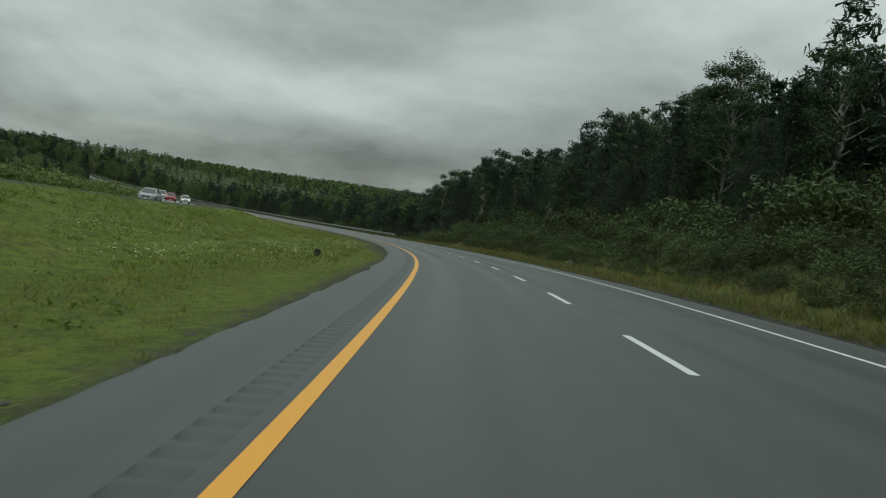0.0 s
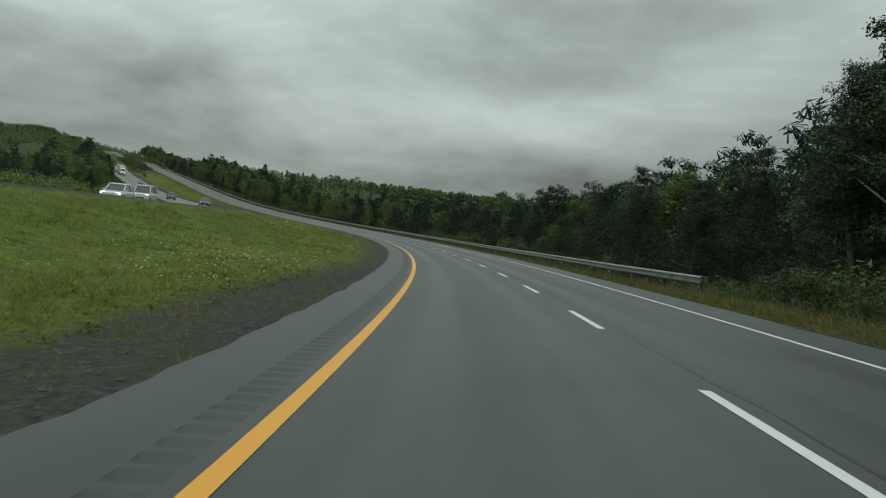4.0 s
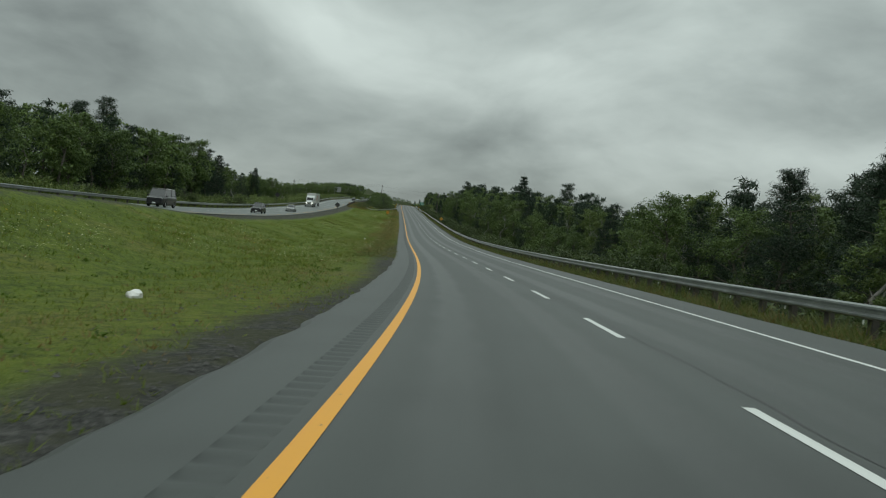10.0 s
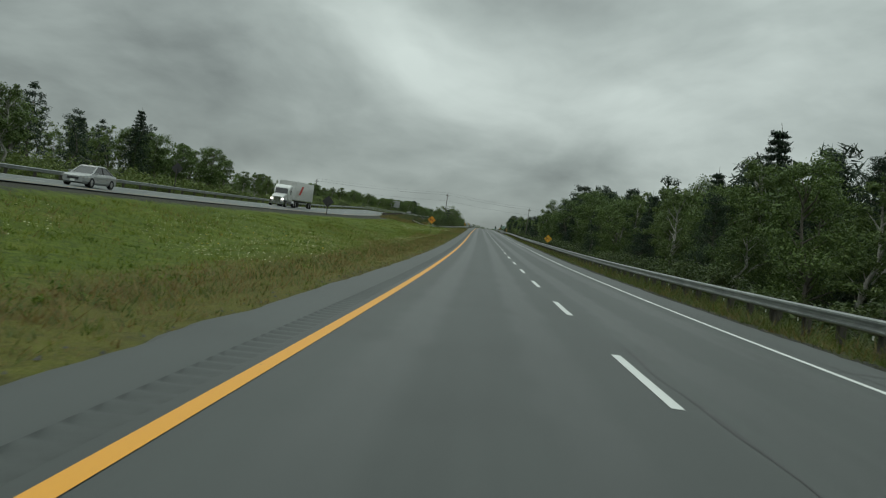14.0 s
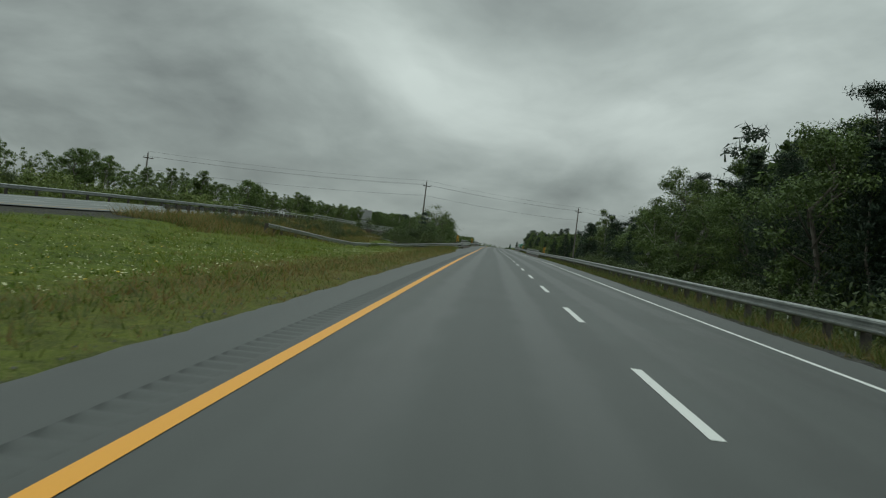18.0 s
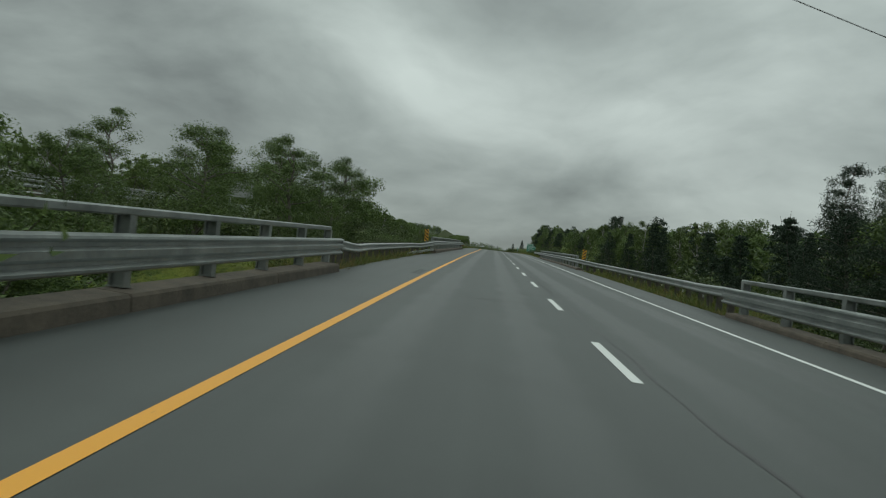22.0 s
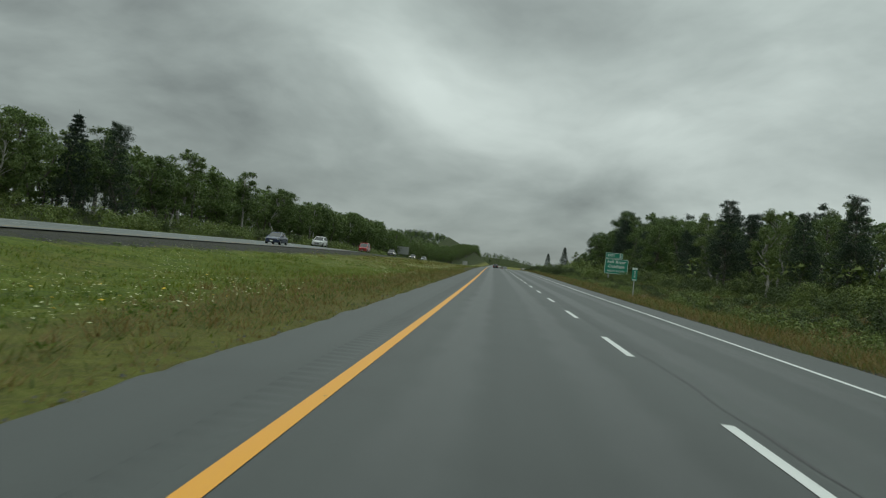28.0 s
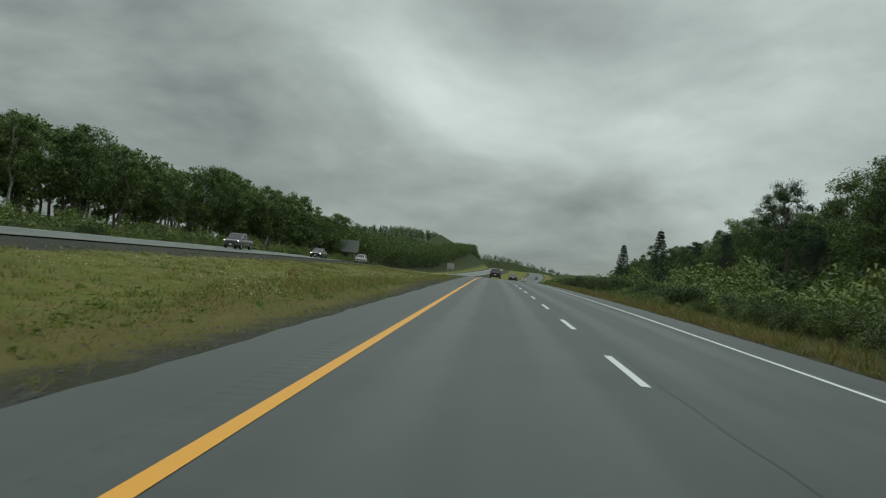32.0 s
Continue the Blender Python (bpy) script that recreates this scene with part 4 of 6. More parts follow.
for k in range(34):
    s, l = 656 + 2.8 * k, -6.8 - 8.6 * ((k * 0.618) % 1)
    kind = ("median_birch", "median_broad", "median_birch", "median_shrub")[k % 4]
    top = float(np.interp(s, [656, 690, 705, 722, 735, 739, 752], [2.6, 4.0, 6.0, 7.4, 8.0, 2.4, 1.6])) * (0.7 + 0.3 * ((k * 0.37) % 1))
    h = (top if kind != "median_shrub" else 0.5 * top) - float(ground(s, l))
    if h > 3.2 and kind == "median_shrub":
        kind = "median_broad"
    if h > 6.5:
        l = min(l, -10.0)
    plant(kind, s, l, h, rng)
for s, l, h in ((633, -9.0, 0.9), (641, -9.5, 2.0), (645, -6.6, 2.4), (648, -8.0, 3.4), (652, -7, 4.4), (646, -11.5, 2.4), (622, -16, 0.8), (609, -9, 0.7), (617, -10, 0.8), (655, -9, 5.2), (651, -10.5, 4.6)):
    plant("median_shrub" if h < 4 else "median_birch", s, l, h, rng)
# single trees that stand out
for kind, s, l, top in (("spruce", 486, 29, 14.5), ("pine", 452, 33, 12.5), ("spruce", 503, -41, 10.3), ("spruce", 447, -42, 12.4), ("spruce", 428, -42, 11.2), ("pine", 406, -46, 16.4), ("pine", 399, -47, 14.8), ("pine", 708, 23, 7.4), ("pine", 713, 24, 7.6), ("pine", 718, 24, 8.0), ("pine", 704, 26, 9.6), ("pine", 836, 27, 9.4), ("pine", 583, 23, 12.8),
                        ("spruce", 1105, 17, 5.6), ("spruce", 1109, 22, 8.0), ("tall", 1083, 28, 11.8), ("broad", 1063, 27, 10.8), ("pine", 1013, 24, 10.8), ("pine", 218, 27, 8.3), ("pine", 331, 28, 9.4), ("slim_spruce", 660, -9, 4.9), ("sapling", 672, -8.0, 6.6), ("sapling", 669, -9.2, 5.4), ("sapling", 675, -6.6, 4.8), ("pine", 850, 30, 10.4), ("pine", 947, 23, 9.2), ("tall", 1043, 29, 14.6), ("tall", 1036, 27, 14.2), ("pine", 1050, 30, 13.6), ("broad", 1029, 26.5, 13.4), ("pine", 963, -45, 13.5), ("spruce", 955, -46, 13.0)):
    plant(kind, s, l, top - float(ground(s, l)), rng)


# ---- woods behind, as one mass ----
def template(made, bark):
    g, v, f = made
    return v, f, np.array(g.v[:25]), np.array([q for q in g.f[:20] if len(q) == 4 and max(q) < 25])


FAR = {"tall": [template(broadleaf(180 + k, 16, 3.4, 34, 52, 0.24, 0.10), 0) for k in range(2)], "broad": [template(broadleaf(110 + k, 11, 3.2, 22, 50, 0.24, 0.10), 0) for k in range(3)], "birch": [template(broadleaf(120 + k, 11, 2.3, 18, 46, 0.22, 0.2), 0) for k in range(2)],
       "pine": [template(pine(130 + k, 12, 10, 11, 0.32, 3.0), 0) for k in range(2)], "spruce": [template(spruce(140, 11, 14, 4, 0.34, 2.5), 0)]}
TINY = {"broad": [template(broadleaf(150 + k, 11, 3.4, 12, 6, 0.95, 0.1), 0) for k in range(3)], "spruce": [template(spruce(160, 11, 7, 1, 0.95, 2.2), 0)]}


def wood(name, spots, forms, label, trunks=True):
    """Many trees as one object of kind stuff. spots: (x, y, z, height, kind)."""
    rng = np.random.default_rng(len(spots))
    groups = {}
    tv_all, tf_all, toff = [], [], 0
    for x, y, z, h, kind in spots:
        v, f, tv, tf = forms[kind][int(rng.integers(len(forms[kind])))]
        a, k = rng.uniform(0, 6.283), h / (16.0 if kind == "tall" else 11.0)
        c, sn = math.cos(a) * k, math.sin(a) * k
        R3 = np.array([[c, -sn, 0], [sn, c, 0], [0, 0, k]])
        groups.setdefault(kind, []).append(v @ R3.T + (x, y, z))
        if trunks:
            tv_all.append(tv @ R3.T + (x, y, z))
            tf_all.append(tf + toff)
            toff += len(tv)
    root = new(name)
    tagged(root, label, "woods", kind="stuff")
    leafmat = {"broad": M_LEAF, "tall": M_TALL, "birch": M_LEAF_B, "pine": M_PINE, "spruce": M_SPRUCE, "shrub": M_SHRUB, "brush": M_BRUSH, "thicket": M_SHRUB, "scrub": M_BRUSH}
    for kind, vs in groups.items():
        v = np.vstack(vs)
        child("foliage", mesh_of("foliage", v, np.arange(len(v)).reshape(-1, 3), leafmat[kind]), root)["kind"] = "stuff"
    if trunks:
        child("trunks", mesh_of("trunks", np.vstack(tv_all), np.vstack(tf_all), M_BARK), root)["kind"] = "stuff"
    return root


rng = np.random.default_rng(21)
spots = []
for s in np.arange(-30, 1320, 3.6):
    for row in range(1, 5 if s < 160 else 3):
        ss = s + rng.uniform(-1.8, 1.8)
        l = float(np.interp(ss, *R_EDGE)) + 4.5 + row * 4.5 + rng.uniform(-1.5, 2.5)
        z = float(ground(ss, l))
        h = (1.3 + (float(np.interp(ss, *R_TOP)) - 1.3) * min(1.12, (l - 1.9) / 21.0) - z) * rng.uniform(0.78, 1.02)
        opt = species(MIX_R, ss)
        x, y, zz = P(ss, l, z, False)
        spots.append((x, y, zz, h, opt[int(rng.integers(len(opt)))]))
wood("roadside_wood", spots, FAR, "mixed green wood behind the first trees")
spots = []
for s in np.arange(60, 1900, 3.7):
    for row in range(3):
        ss = s + rng.uniform(-1.8, 1.8)
        l = float(np.interp(ss, *L_EDGE)) - 3.0 - row * 5.5 + rng.uniform(-2.5, 1.5)
        z = float(ground(ss, l))
        h = (float(np.interp(ss, *L_TOP)) - z) * rng.uniform(0.72, 1.05)
        opt = [q.replace("_b", "") for q in species(MIX_L, ss)]
        x, y, zz = P(ss, l, z, False)
        spots.append((x, y, zz, h, opt[int(rng.integers(len(opt)))]))
wood("median_side_wood", spots, FAR, "mixed green wood behind the far carriageway")
FAR["shrub"] = [template(shrub(170 + k, 2.4, 1.9, 13, 52, 0.110), 0) for k in range(3)]
FAR["thicket"] = [template(shrub(178 + k, 2.4, 1.8, 14, 110, 0.070), 0) for k in range(3)]
FAR["scrub"] = [template(shrub(185 + k, 2.4, 1.8, 14, 105, 0.068), 0) for k in range(3)]
FAR["brush"] = [template(shrub(175 + k, 2.4, 2.0, 12, 34, 0.150), 0) for k in range(3)]
spots = []
for s in np.arange(-20, 1250, 1.35):
    for side in (0, 1):
        ss = s + rng.uniform(-1, 1)
        hi = ss < 145 or ss > 840
        l = (rng.uniform(14.6, 19.5) if hi else rng.uniform(12.6, 19.0)) if side == 0 else -rng.uniform(34.8, 41.5 if ss < 930 else 47.5)
        z = float(ground(ss, l))
        x, y, zz = P(ss, l, z, False)
        k = rng.uniform(5.5, 12.0) if side == 0 or ss < 930 else rng.uniform(6, 11.5)
        if side == 0 and 850 < ss < 1002:
            k *= 0.42
        spots.append((x, y, zz - 0.1, k, "shrub" if side == 0 and ss < 1000 else "brush"))
for k in range(420):
    ss = rng.uniform(-25, 165) if k < 300 else rng.uniform(480, 660)
    l = rng.uniform(17.5, 34)
    x, y, zz = P(ss, l, float(ground(ss, l)), False)
    spots.append((x, y, zz - 0.2, rng.uniform(10, 17), "shrub"))
for k in range(720):
    ss = rng.uniform(868, 1012) if k < 500 else rng.uniform(810, 1160)
    l = rng.uniform(11.4, 22) if k < 500 else rng.uniform(23.5, 36)
    x, y, zz = P(ss, l, float(ground(ss, l)), False)
    spots.append((x, y, zz - 0.1, rng.uniform(2.2, 4.6) if k < 500 else rng.uniform(11, 19), "brush" if k % 3 else "shrub"))
for k in range(120):
    ss, l = rng.uniform(10, 130), rng.uniform(14.6, 17)
    x, y, zz = P(ss, l, float(ground(ss, l)), False)
    spots.append((x, y, zz - 0.1, rng.uniform(3.5, 7), "shrub"))
for k in range(330):
    ss, l = rng.uniform(0, 150) if k < 170 else rng.uniform(1000, 1140), rng.uniform(11.8, 15.2)
    x, y, zz = P(ss, l, float(ground(ss, l)), False)
    spots.append((x, y, zz - 0.1, rng.uniform(3.2, 8.5) * (0.55 + 0.45 * min(1.0, (l - 11.5) / 2.0)), "thicket" if ss < 500 else "scrub"))
for k in range(170):
    ss, l = rng.uniform(648, 788), -rng.uniform(6.8, 17)
    x, y, zz = P(ss, l, float(ground(ss, l)), False)
    spots.append((x, y, zz, rng.uniform(5, 12), "thicket"))
for k in range(110):
    ss, l = rng.uniform(915, 1000), rng.uniform(20.5, 25.5)
    x, y, zz = P(ss, l, float(ground(ss, l)), False)
    spots.append((x, y, zz - 0.1, rng.uniform(5, 11), "thicket" if k % 3 else "scrub"))
for k in range(150):
    ss, l = (rng.uniform(683, 727), -rng.uniform(4.4, 7.5)) if k < 70 else (rng.uniform(590, 646), -rng.uniform(14.8, 19.0))
    x, y, zz = P(ss, l, float(ground(ss, l)), False)
    spots.append((x, y, zz - 0.05, rng.uniform(2.6, 6.0), "thicket"))
wood("undergrowth", spots, FAR, "tangled green undergrowth at the foot of the woods", False)
MID = {"broad": [template(broadleaf(155 + k, 11, 3.4, 14, 9, 0.58, 0.1), 0) for k in range(3)], "spruce": [template(spruce(165, 11, 9, 2, 0.5, 2.2), 0)]}
spots, near_spots = [], []
cand = np.concatenate([np.stack([rng.uniform(-2000, 700, 24000), rng.uniform(-150, 2500, 24000)], 1)] + [np.stack([rng.normal(hx, 0.6 * hr, int(600 * max(1.0, (hr / 200) ** 2))), rng.normal(hy, 0.6 * hr, int(600 * max(1.0, (hr / 200) ** 2)))], 1) for hx, hy, hh, hr in HILLS[:6]])
cz, cd = far_level(cand[:, 0], cand[:, 1])
for (x, y), z, d in zip(cand, cz, cd):
    hill = any((x - hx) ** 2 + (y - hy) ** 2 < (1.25 * hr) ** 2 for hx, hy, hh, hr in HILLS[:6])
    if d < 62 or (d > 180 and rng.uniform() > (1.0 if hill else 0.08)):
        continue
    (near_spots if d < 180 else spots).append((x, y, z - 0.5, (rng.uniform(5.5, 9) if d < 180 else rng.uniform(8, 13)), "broad" if rng.uniform() < 0.75 else "spruce"))
wood("deep_wood", near_spots, MID, "deep mixed wood beyond the roadside trees", False)
wood("distant_forest", spots, TINY, "distant forested hills of mixed trees", False)

# ================= guard rails =================
W_PROF = [(0.0, 0.0), (0.075, 0.035), (0.08, 0.075), (0.01, 0.125), (0.01, 0.185), (0.08, 0.235), (0.075, 0.275), (0.0, 0.31)]


THRIE = [(0.0, 0.0), (0.07, 0.03), (0.075, 0.06), (0.01, 0.105), (0.01, 0.145), (0.075, 0.19), (0.075, 0.27), (0.01, 0.315), (0.01, 0.355), (0.075, 0.40), (0.07, 0.43), (0.0, 0.46)]


def beam_mesh(s0, s1, lf, zf, face, base=0.44, shape=W_PROF):
    """A W-beam from s0 to s1; lf, zf: lateral place and level along s; face: -1 looks to the left, 1 to the right."""
    ss = np.linspace(s0, s1, max(2, int((s1 - s0) / 1.9) + 1))
    prof = [(q, z) for q, z in shape] + [(q - 0.012, z) for q, z in reversed(shape)]
    v = np.stack([P(ss, lf(ss) + face * q, zf(ss) + base + z, False) for q, z in prof], 1)
    n, m = len(ss), len(prof)
    f = [(i * m + j, i * m + (j + 1) % m, (i + 1) * m + (j + 1) % m, (i + 1) * m + j) for i in range(n - 1) for j in range(m)]
    f += [tuple(range(m)), tuple(range((n - 1) * m, n * m))]
    return mesh_of("beam", v.reshape(-1, 3), f, M_GALV)


post_mesh = Geo().box((0.17, 0.20, 1.25), (0, 0, 0.0), ch=0.015).mesh("post", M_POST)
block_mesh = Geo().box((0.15, 0.15, 0.34), (0, 0, 0.0), ch=0.01).mesh("spacer_block", M_POST)
tag_mesh = Geo().box((0.012, 0.055, 0.09), (0, 0, 0), ch=0.004).mesh("reflector_tag", M_SIGNWHITE)


def guard_rail(s0, s1, lf, face, label, posts=1.905, tags=True, on_ground=None, join=7.62, rise=(), tag=None):
    root = new("guard_rail")
    tagged(root, label, "guard rail")
    flat = on_ground if on_ground is not None else (lambda s: np.clip(lf(s), -3, 10) * np.interp(s, SS, cross_s) - 0.05)
    zf = lambda s: flat(s) + sum(dz * np.clip(1.0 - np.abs(np.asarray(s) - q) / 5.0, 0, 1) for q, dz in rise)
    a = s0
    while a < s1 - 0.5:
        b = min(a + join, s1)
        child("beam", beam_mesh(a, b + 0.15, lf, zf, face), root)
        a = b
    for k, s in enumerate(np.arange(s0 + 0.3, s1, posts)):
        l, z = float(lf(s)), float(zf(s))
        child("post", post_mesh, root, m=stand(s, l - face * 0.24, z + 0.12, rng.uniform(-3, 3)))
        child("spacer_block", block_mesh, root, m=stand(s, l - face * 0.08, z + 0.59))
        if tags and k % 2 == 0:
            child("reflector_tag", tag or tag_mesh, root, m=stand(s, l - face * 0.02, z + 0.36))
    return root


rng = np.random.default_rng(3)
K = lambda *pairs: (lambda s: np.interp(s, [p[0] for p in pairs], [p[1] for p in pairs]))
guard_rail(142, 430, K((142, 10.3), (152, 9.85), (430, 9.7)), -1, "long galvanised steel guard rail on dark timber posts")
guard_rail(430, 649.8, K((430, 9.7), (640, 9.5), (649.8, 8.80)), -1, "long galvanised steel guard rail on dark timber posts", rise=((649.8, 0.10),))
guard_rail(690.8, 726.7, K((690.8, 8.80), (697, 9.5), (720, 9.5), (726.7, 8.65)), -1, "short galvanised guard rail between two bridges", rise=((690.8, 0.10), (726.7, 0.10)))
guard_rail(779.8, 829, K((779.8, 8.65), (790, 9.6), (818, 10.0), (829, 11.0)), -1, "galvanised guard rail ending in grass past the bridge", rise=((779.8, 0.10),))
guard_rail(590, 649.8, K((590, -13.8), (602, -13.4), (610, -13.2), (616, -12.6), (619.5, -10.6), (622.5, -8.4), (630, -5.3), (640, -3.4), (649.8, -2.34)), 1, "galvanised guard rail curving out into the median", on_ground=lambda s: np.interp(s, [590, 602, 609, 617, 622, 630, 640, 650], [0.2, -0.33, -0.65, -0.98, -0.75, -0.35, -0.10, 0.0]), tags=False, rise=((649.8, 0.18),))
guard_rail(690.8, 726.7, K((690.8, -2.34), (700, -2.95), (718, -2.95), (726.7, -2.26)), 1, "galvanised guard rail in the median between two bridges", tags=False, rise=((690.8, 0.18), (726.7, 0.18)))
amber_tag = Geo().box((0.012, 0.07, 0.11), (0, 0, 0), ch=0.004).mesh("reflector_tag", M_AMBER)
guard_rail(779.8, 838, K((779.8, -2.26), (800, -2.85), (822, -3.4), (838, -4.6)), 1, "galvanised guard rail leaving the bridge along the median", tag=amber_tag, on_ground=lambda s: np.interp(s, [779, 800, 838], [0.18, 0.12, -0.05]), rise=((779.8, 0.05),))


def rub_rail(s0, s1, lf, z0, z1):
    """A low steel channel under a guard rail, next to a bridge's end."""
    ss = np.linspace(s0, s1, 9)
    zz = np.interp(ss, [s0, s1], [z0, z1]) + 0.02 * np.sin(ss)
    v = np.stack([P(ss, lf(ss) + q, zz + z, False) for q, z in ((0.0, 0.0), (0.06, 0.01), (0.06, 0.15), (0.0, 0.16), (-0.02, 0.15), (-0.02, 0.01))], 1)
    f = [(i * 6 + j, i * 6 + (j + 1) % 6, (i + 1) * 6 + (j + 1) % 6, (i + 1) * 6 + j) for i in range(8) for j in range(6)] + [tuple(range(6)), tuple(range(48, 54))]
    tagged(new("rub_rail", mesh_of("rub_rail", v.reshape(-1, 3), f, M_GALV)), "low dull steel channel below a median guard rail", "guard rail")


rub_rail(637, 650.4, K((637, -3.6), (650.4, -2.36)), 0.02, 0.22)
rub_rail(714.5, 727.4, K((714.5, -2.9), (727.4, -2.28)), 0.02, 0.24)
rub_rail(779.2, 795, K((779.2, -2.28), (795, -2.75)), 0.24, 0.10)
guard_rail(604, 656, K((604, -20.6), (620, -18.8), (632, -17.0), (656, -12.3)), 1, "low weathered guard rail slanting down across the median", on_ground=lambda s: np.interp(s, [604, 632, 656], [0.15, 0.2, -0.8]), tags=False)
guard_rail(300, 640, K((300, -33.0), (640, -32.6)), 1, "guard rail on the far side of the oncoming lanes", posts=3.81, tags=False, on_ground=lambda s: opp_z(s) + 0.27, join=15.24)
guard_rail(589.5, 638, K((589.5, -21.2), (638, -21.3)), -1, "guard rail along the oncoming lanes before the bridge", posts=1.905, tags=False, on_ground=lambda s: opp_z(s) - 0.02, join=15.24)
guard_rail(777, 866, K((777, -21.2), (866, -20.8)), -1, "guard rail along the oncoming lanes after the bridge", posts=1.905, tags=False, on_ground=lambda s: opp_z(s) - 0.02, join=15.24)

# ================= bridges =================


def sweep(s0, s1, prof, level, step=3.0):
    """A closed cross section (l, z) drawn along the road; level: height of the section's zero along s."""
    ss = np.linspace(s0, s1, max(2, int((s1 - s0) / step) + 1))
    v = np.stack([P(ss, l, level(ss, l) + z, False) for l, z in prof], 1).reshape(-1, 3)
    n, m = len(ss), len(prof)
    f = [(i * m + j, i * m + (j + 1) % m, (i + 1) * m + (j + 1) % m, (i + 1) * m + j) for i in range(n - 1) for j in range(m)]
    return v, f + [tuple(range(m)), tuple(range((n - 1) * m, n * m))]


near_level = lambda s, l: np.clip(l, -3, 10) * np.interp(s, SS, cross_s)
bp = Geo()
bp.box((0.16, 0.03, 0.9), (0, 0, 0.45))
bp.box((0.022, 0.19, 0.9), (-0.09, 0, 0.45)).box((0.022, 0.19, 0.9), (0.09, 0, 0.45)).box((0.22, 0.22, 0.02), (0, 0, 0.01))
bridge_post = bp.mesh("rail_post", M_GALV)
# left and right kerb lines, kerb height on the right, beam form and its foot, first post
for s0, s1, e_left, e_right, shape, foot, first in ((650.5, 690.0, -2.12, 8.60, THRIE, 0.46, 2.0), (727.5, 779.0, -2.05, 8.45, W_PROF, 0.61, 0.2)):
    br = new("road_bridge")
    tagged(br, "low concrete road bridge with kerbs and steel rails", "bridge", kind="structure")
    v, f = sweep(s0 - 1, s1 + 1, [(-2.6, -0.02), (9.3, -0.02), (9.3, -0.9), (-2.6, -0.9)], near_level)
    child("deck", mesh_of("deck", v, f, M_CONC), br)
    for side, e0 in ((-1, e_left), (1, e_right)):
        o = side
        low = 0.0 if o < 0 else -0.09
        a = s0
        while a < s1 - 0.1:
            b = min(a + 6.6, s1)
            v, f = sweep(a + 0.015, b - 0.015, [(e0, -0.1), (e0 + o * 0.02, 0.175 + low), (e0 + o * 0.05, 0.215 + low), (e0 + o * 0.48, 0.24 + low), (e0 + o * 0.48, -0.5), (e0, -0.5)], near_level, 2.2)
            child("kerb", mesh_of("kerb", v, f, M_CONC), br, "stained concrete kerb block")
            a = b
        lr = e0 + o * 0.38
        r0 = s0 + (0.0 if o < 0 else 3.0)
        posts = np.arange(r0 + first, s1, 3.1)
        for s in posts:
            z = float(near_level(s, lr)) + 0.24 + low * 1.7
            child("rail_post", bridge_post, br, m=stand(s, lr, z))
        zt = 1.13 + low * 1.9
        v, f = sweep(r0 + 0.2, s1 - 0.2, [(lr - 0.07, zt + 0.02), (lr - 0.05, zt), (lr + 0.05, zt), (lr + 0.07, zt + 0.02), (lr + 0.07, zt + 0.09), (lr + 0.05, zt + 0.11), (lr - 0.05, zt + 0.11), (lr - 0.07, zt + 0.09)], near_level)
        child("top_rail", mesh_of("top_rail", v, f, M_GALV), br, "square steel top rail")
        lb = e0 + o * 0.20
        a = s0 - 0.8
        while a < s1 + 0.5:
            b = min(a + 7.62, s1 + 0.8)
            child("beam", beam_mesh(a, b + 0.1, lambda s, q=lb: np.full_like(np.asarray(s, float), q), lambda s, q=lb: near_level(s, q), -o, foot + low * 1.4, shape), br)
            a = b
# the oncoming lanes' bridge, seen from its side
ob_br = new("far_bridge")
tagged(ob_br, "bridge of the oncoming lanes with rusty girder and rails", "bridge", kind="structure")
far_lv = lambda s, l: opp_z(s)
v, f = sweep(637, 777, [(-21.35, 0.12), (-21.35, -0.25), (-32.4, -0.25), (-32.4, 0.44), (-32.1, 0.46), (-32.0, 0.20), (-21.75, -0.12), (-21.65, 0.14)], far_lv)
child("deck", mesh_of("deck", v, f, M_CONC), ob_br)
v, f = sweep(638, 776, [(-21.6, -0.25), (-21.6, -1.35), (-21.75, -1.38), (-21.9, -1.35), (-21.9, -0.25)], far_lv)
child("girder", mesh_of("girder", v, f, M_GIRDER), ob_br, "brown rusted edge girder")
v, f = sweep(633.5, 638.2, [(-20.9, 0.1), (-20.9, -2.6), (-33, -2.6), (-33, 0.1)], far_lv)
child("abutment", mesh_of("abutment", v, f, M_CONC), ob_br, "pale concrete abutment")
for k, s in enumerate(np.arange(638, 776, 3.2)):
    child("rail_post", bridge_post, ob_br, m=stand(s, -21.5, float(opp_z(s)) + 0.12))
for z0 in (0.42, 0.72, 1.0):
    v, f = sweep(637.5, 776.5, [(-21.46, z0), (-21.40, z0 + 0.02), (-21.40, z0 + 0.10), (-21.46, z0 + 0.12)], far_lv)
    child("rail", mesh_of("rail", v, f, M_GALV), ob_br)
    v, f = sweep(637.5, 776.5, [(-32.16, z0 + 0.32), (-32.10, z0 + 0.34), (-32.10, z0 + 0.42), (-32.16, z0 + 0.44)], far_lv)
    child("rail", mesh_of("rail", v, f, M_GALV), ob_br)

# ================= signs =================


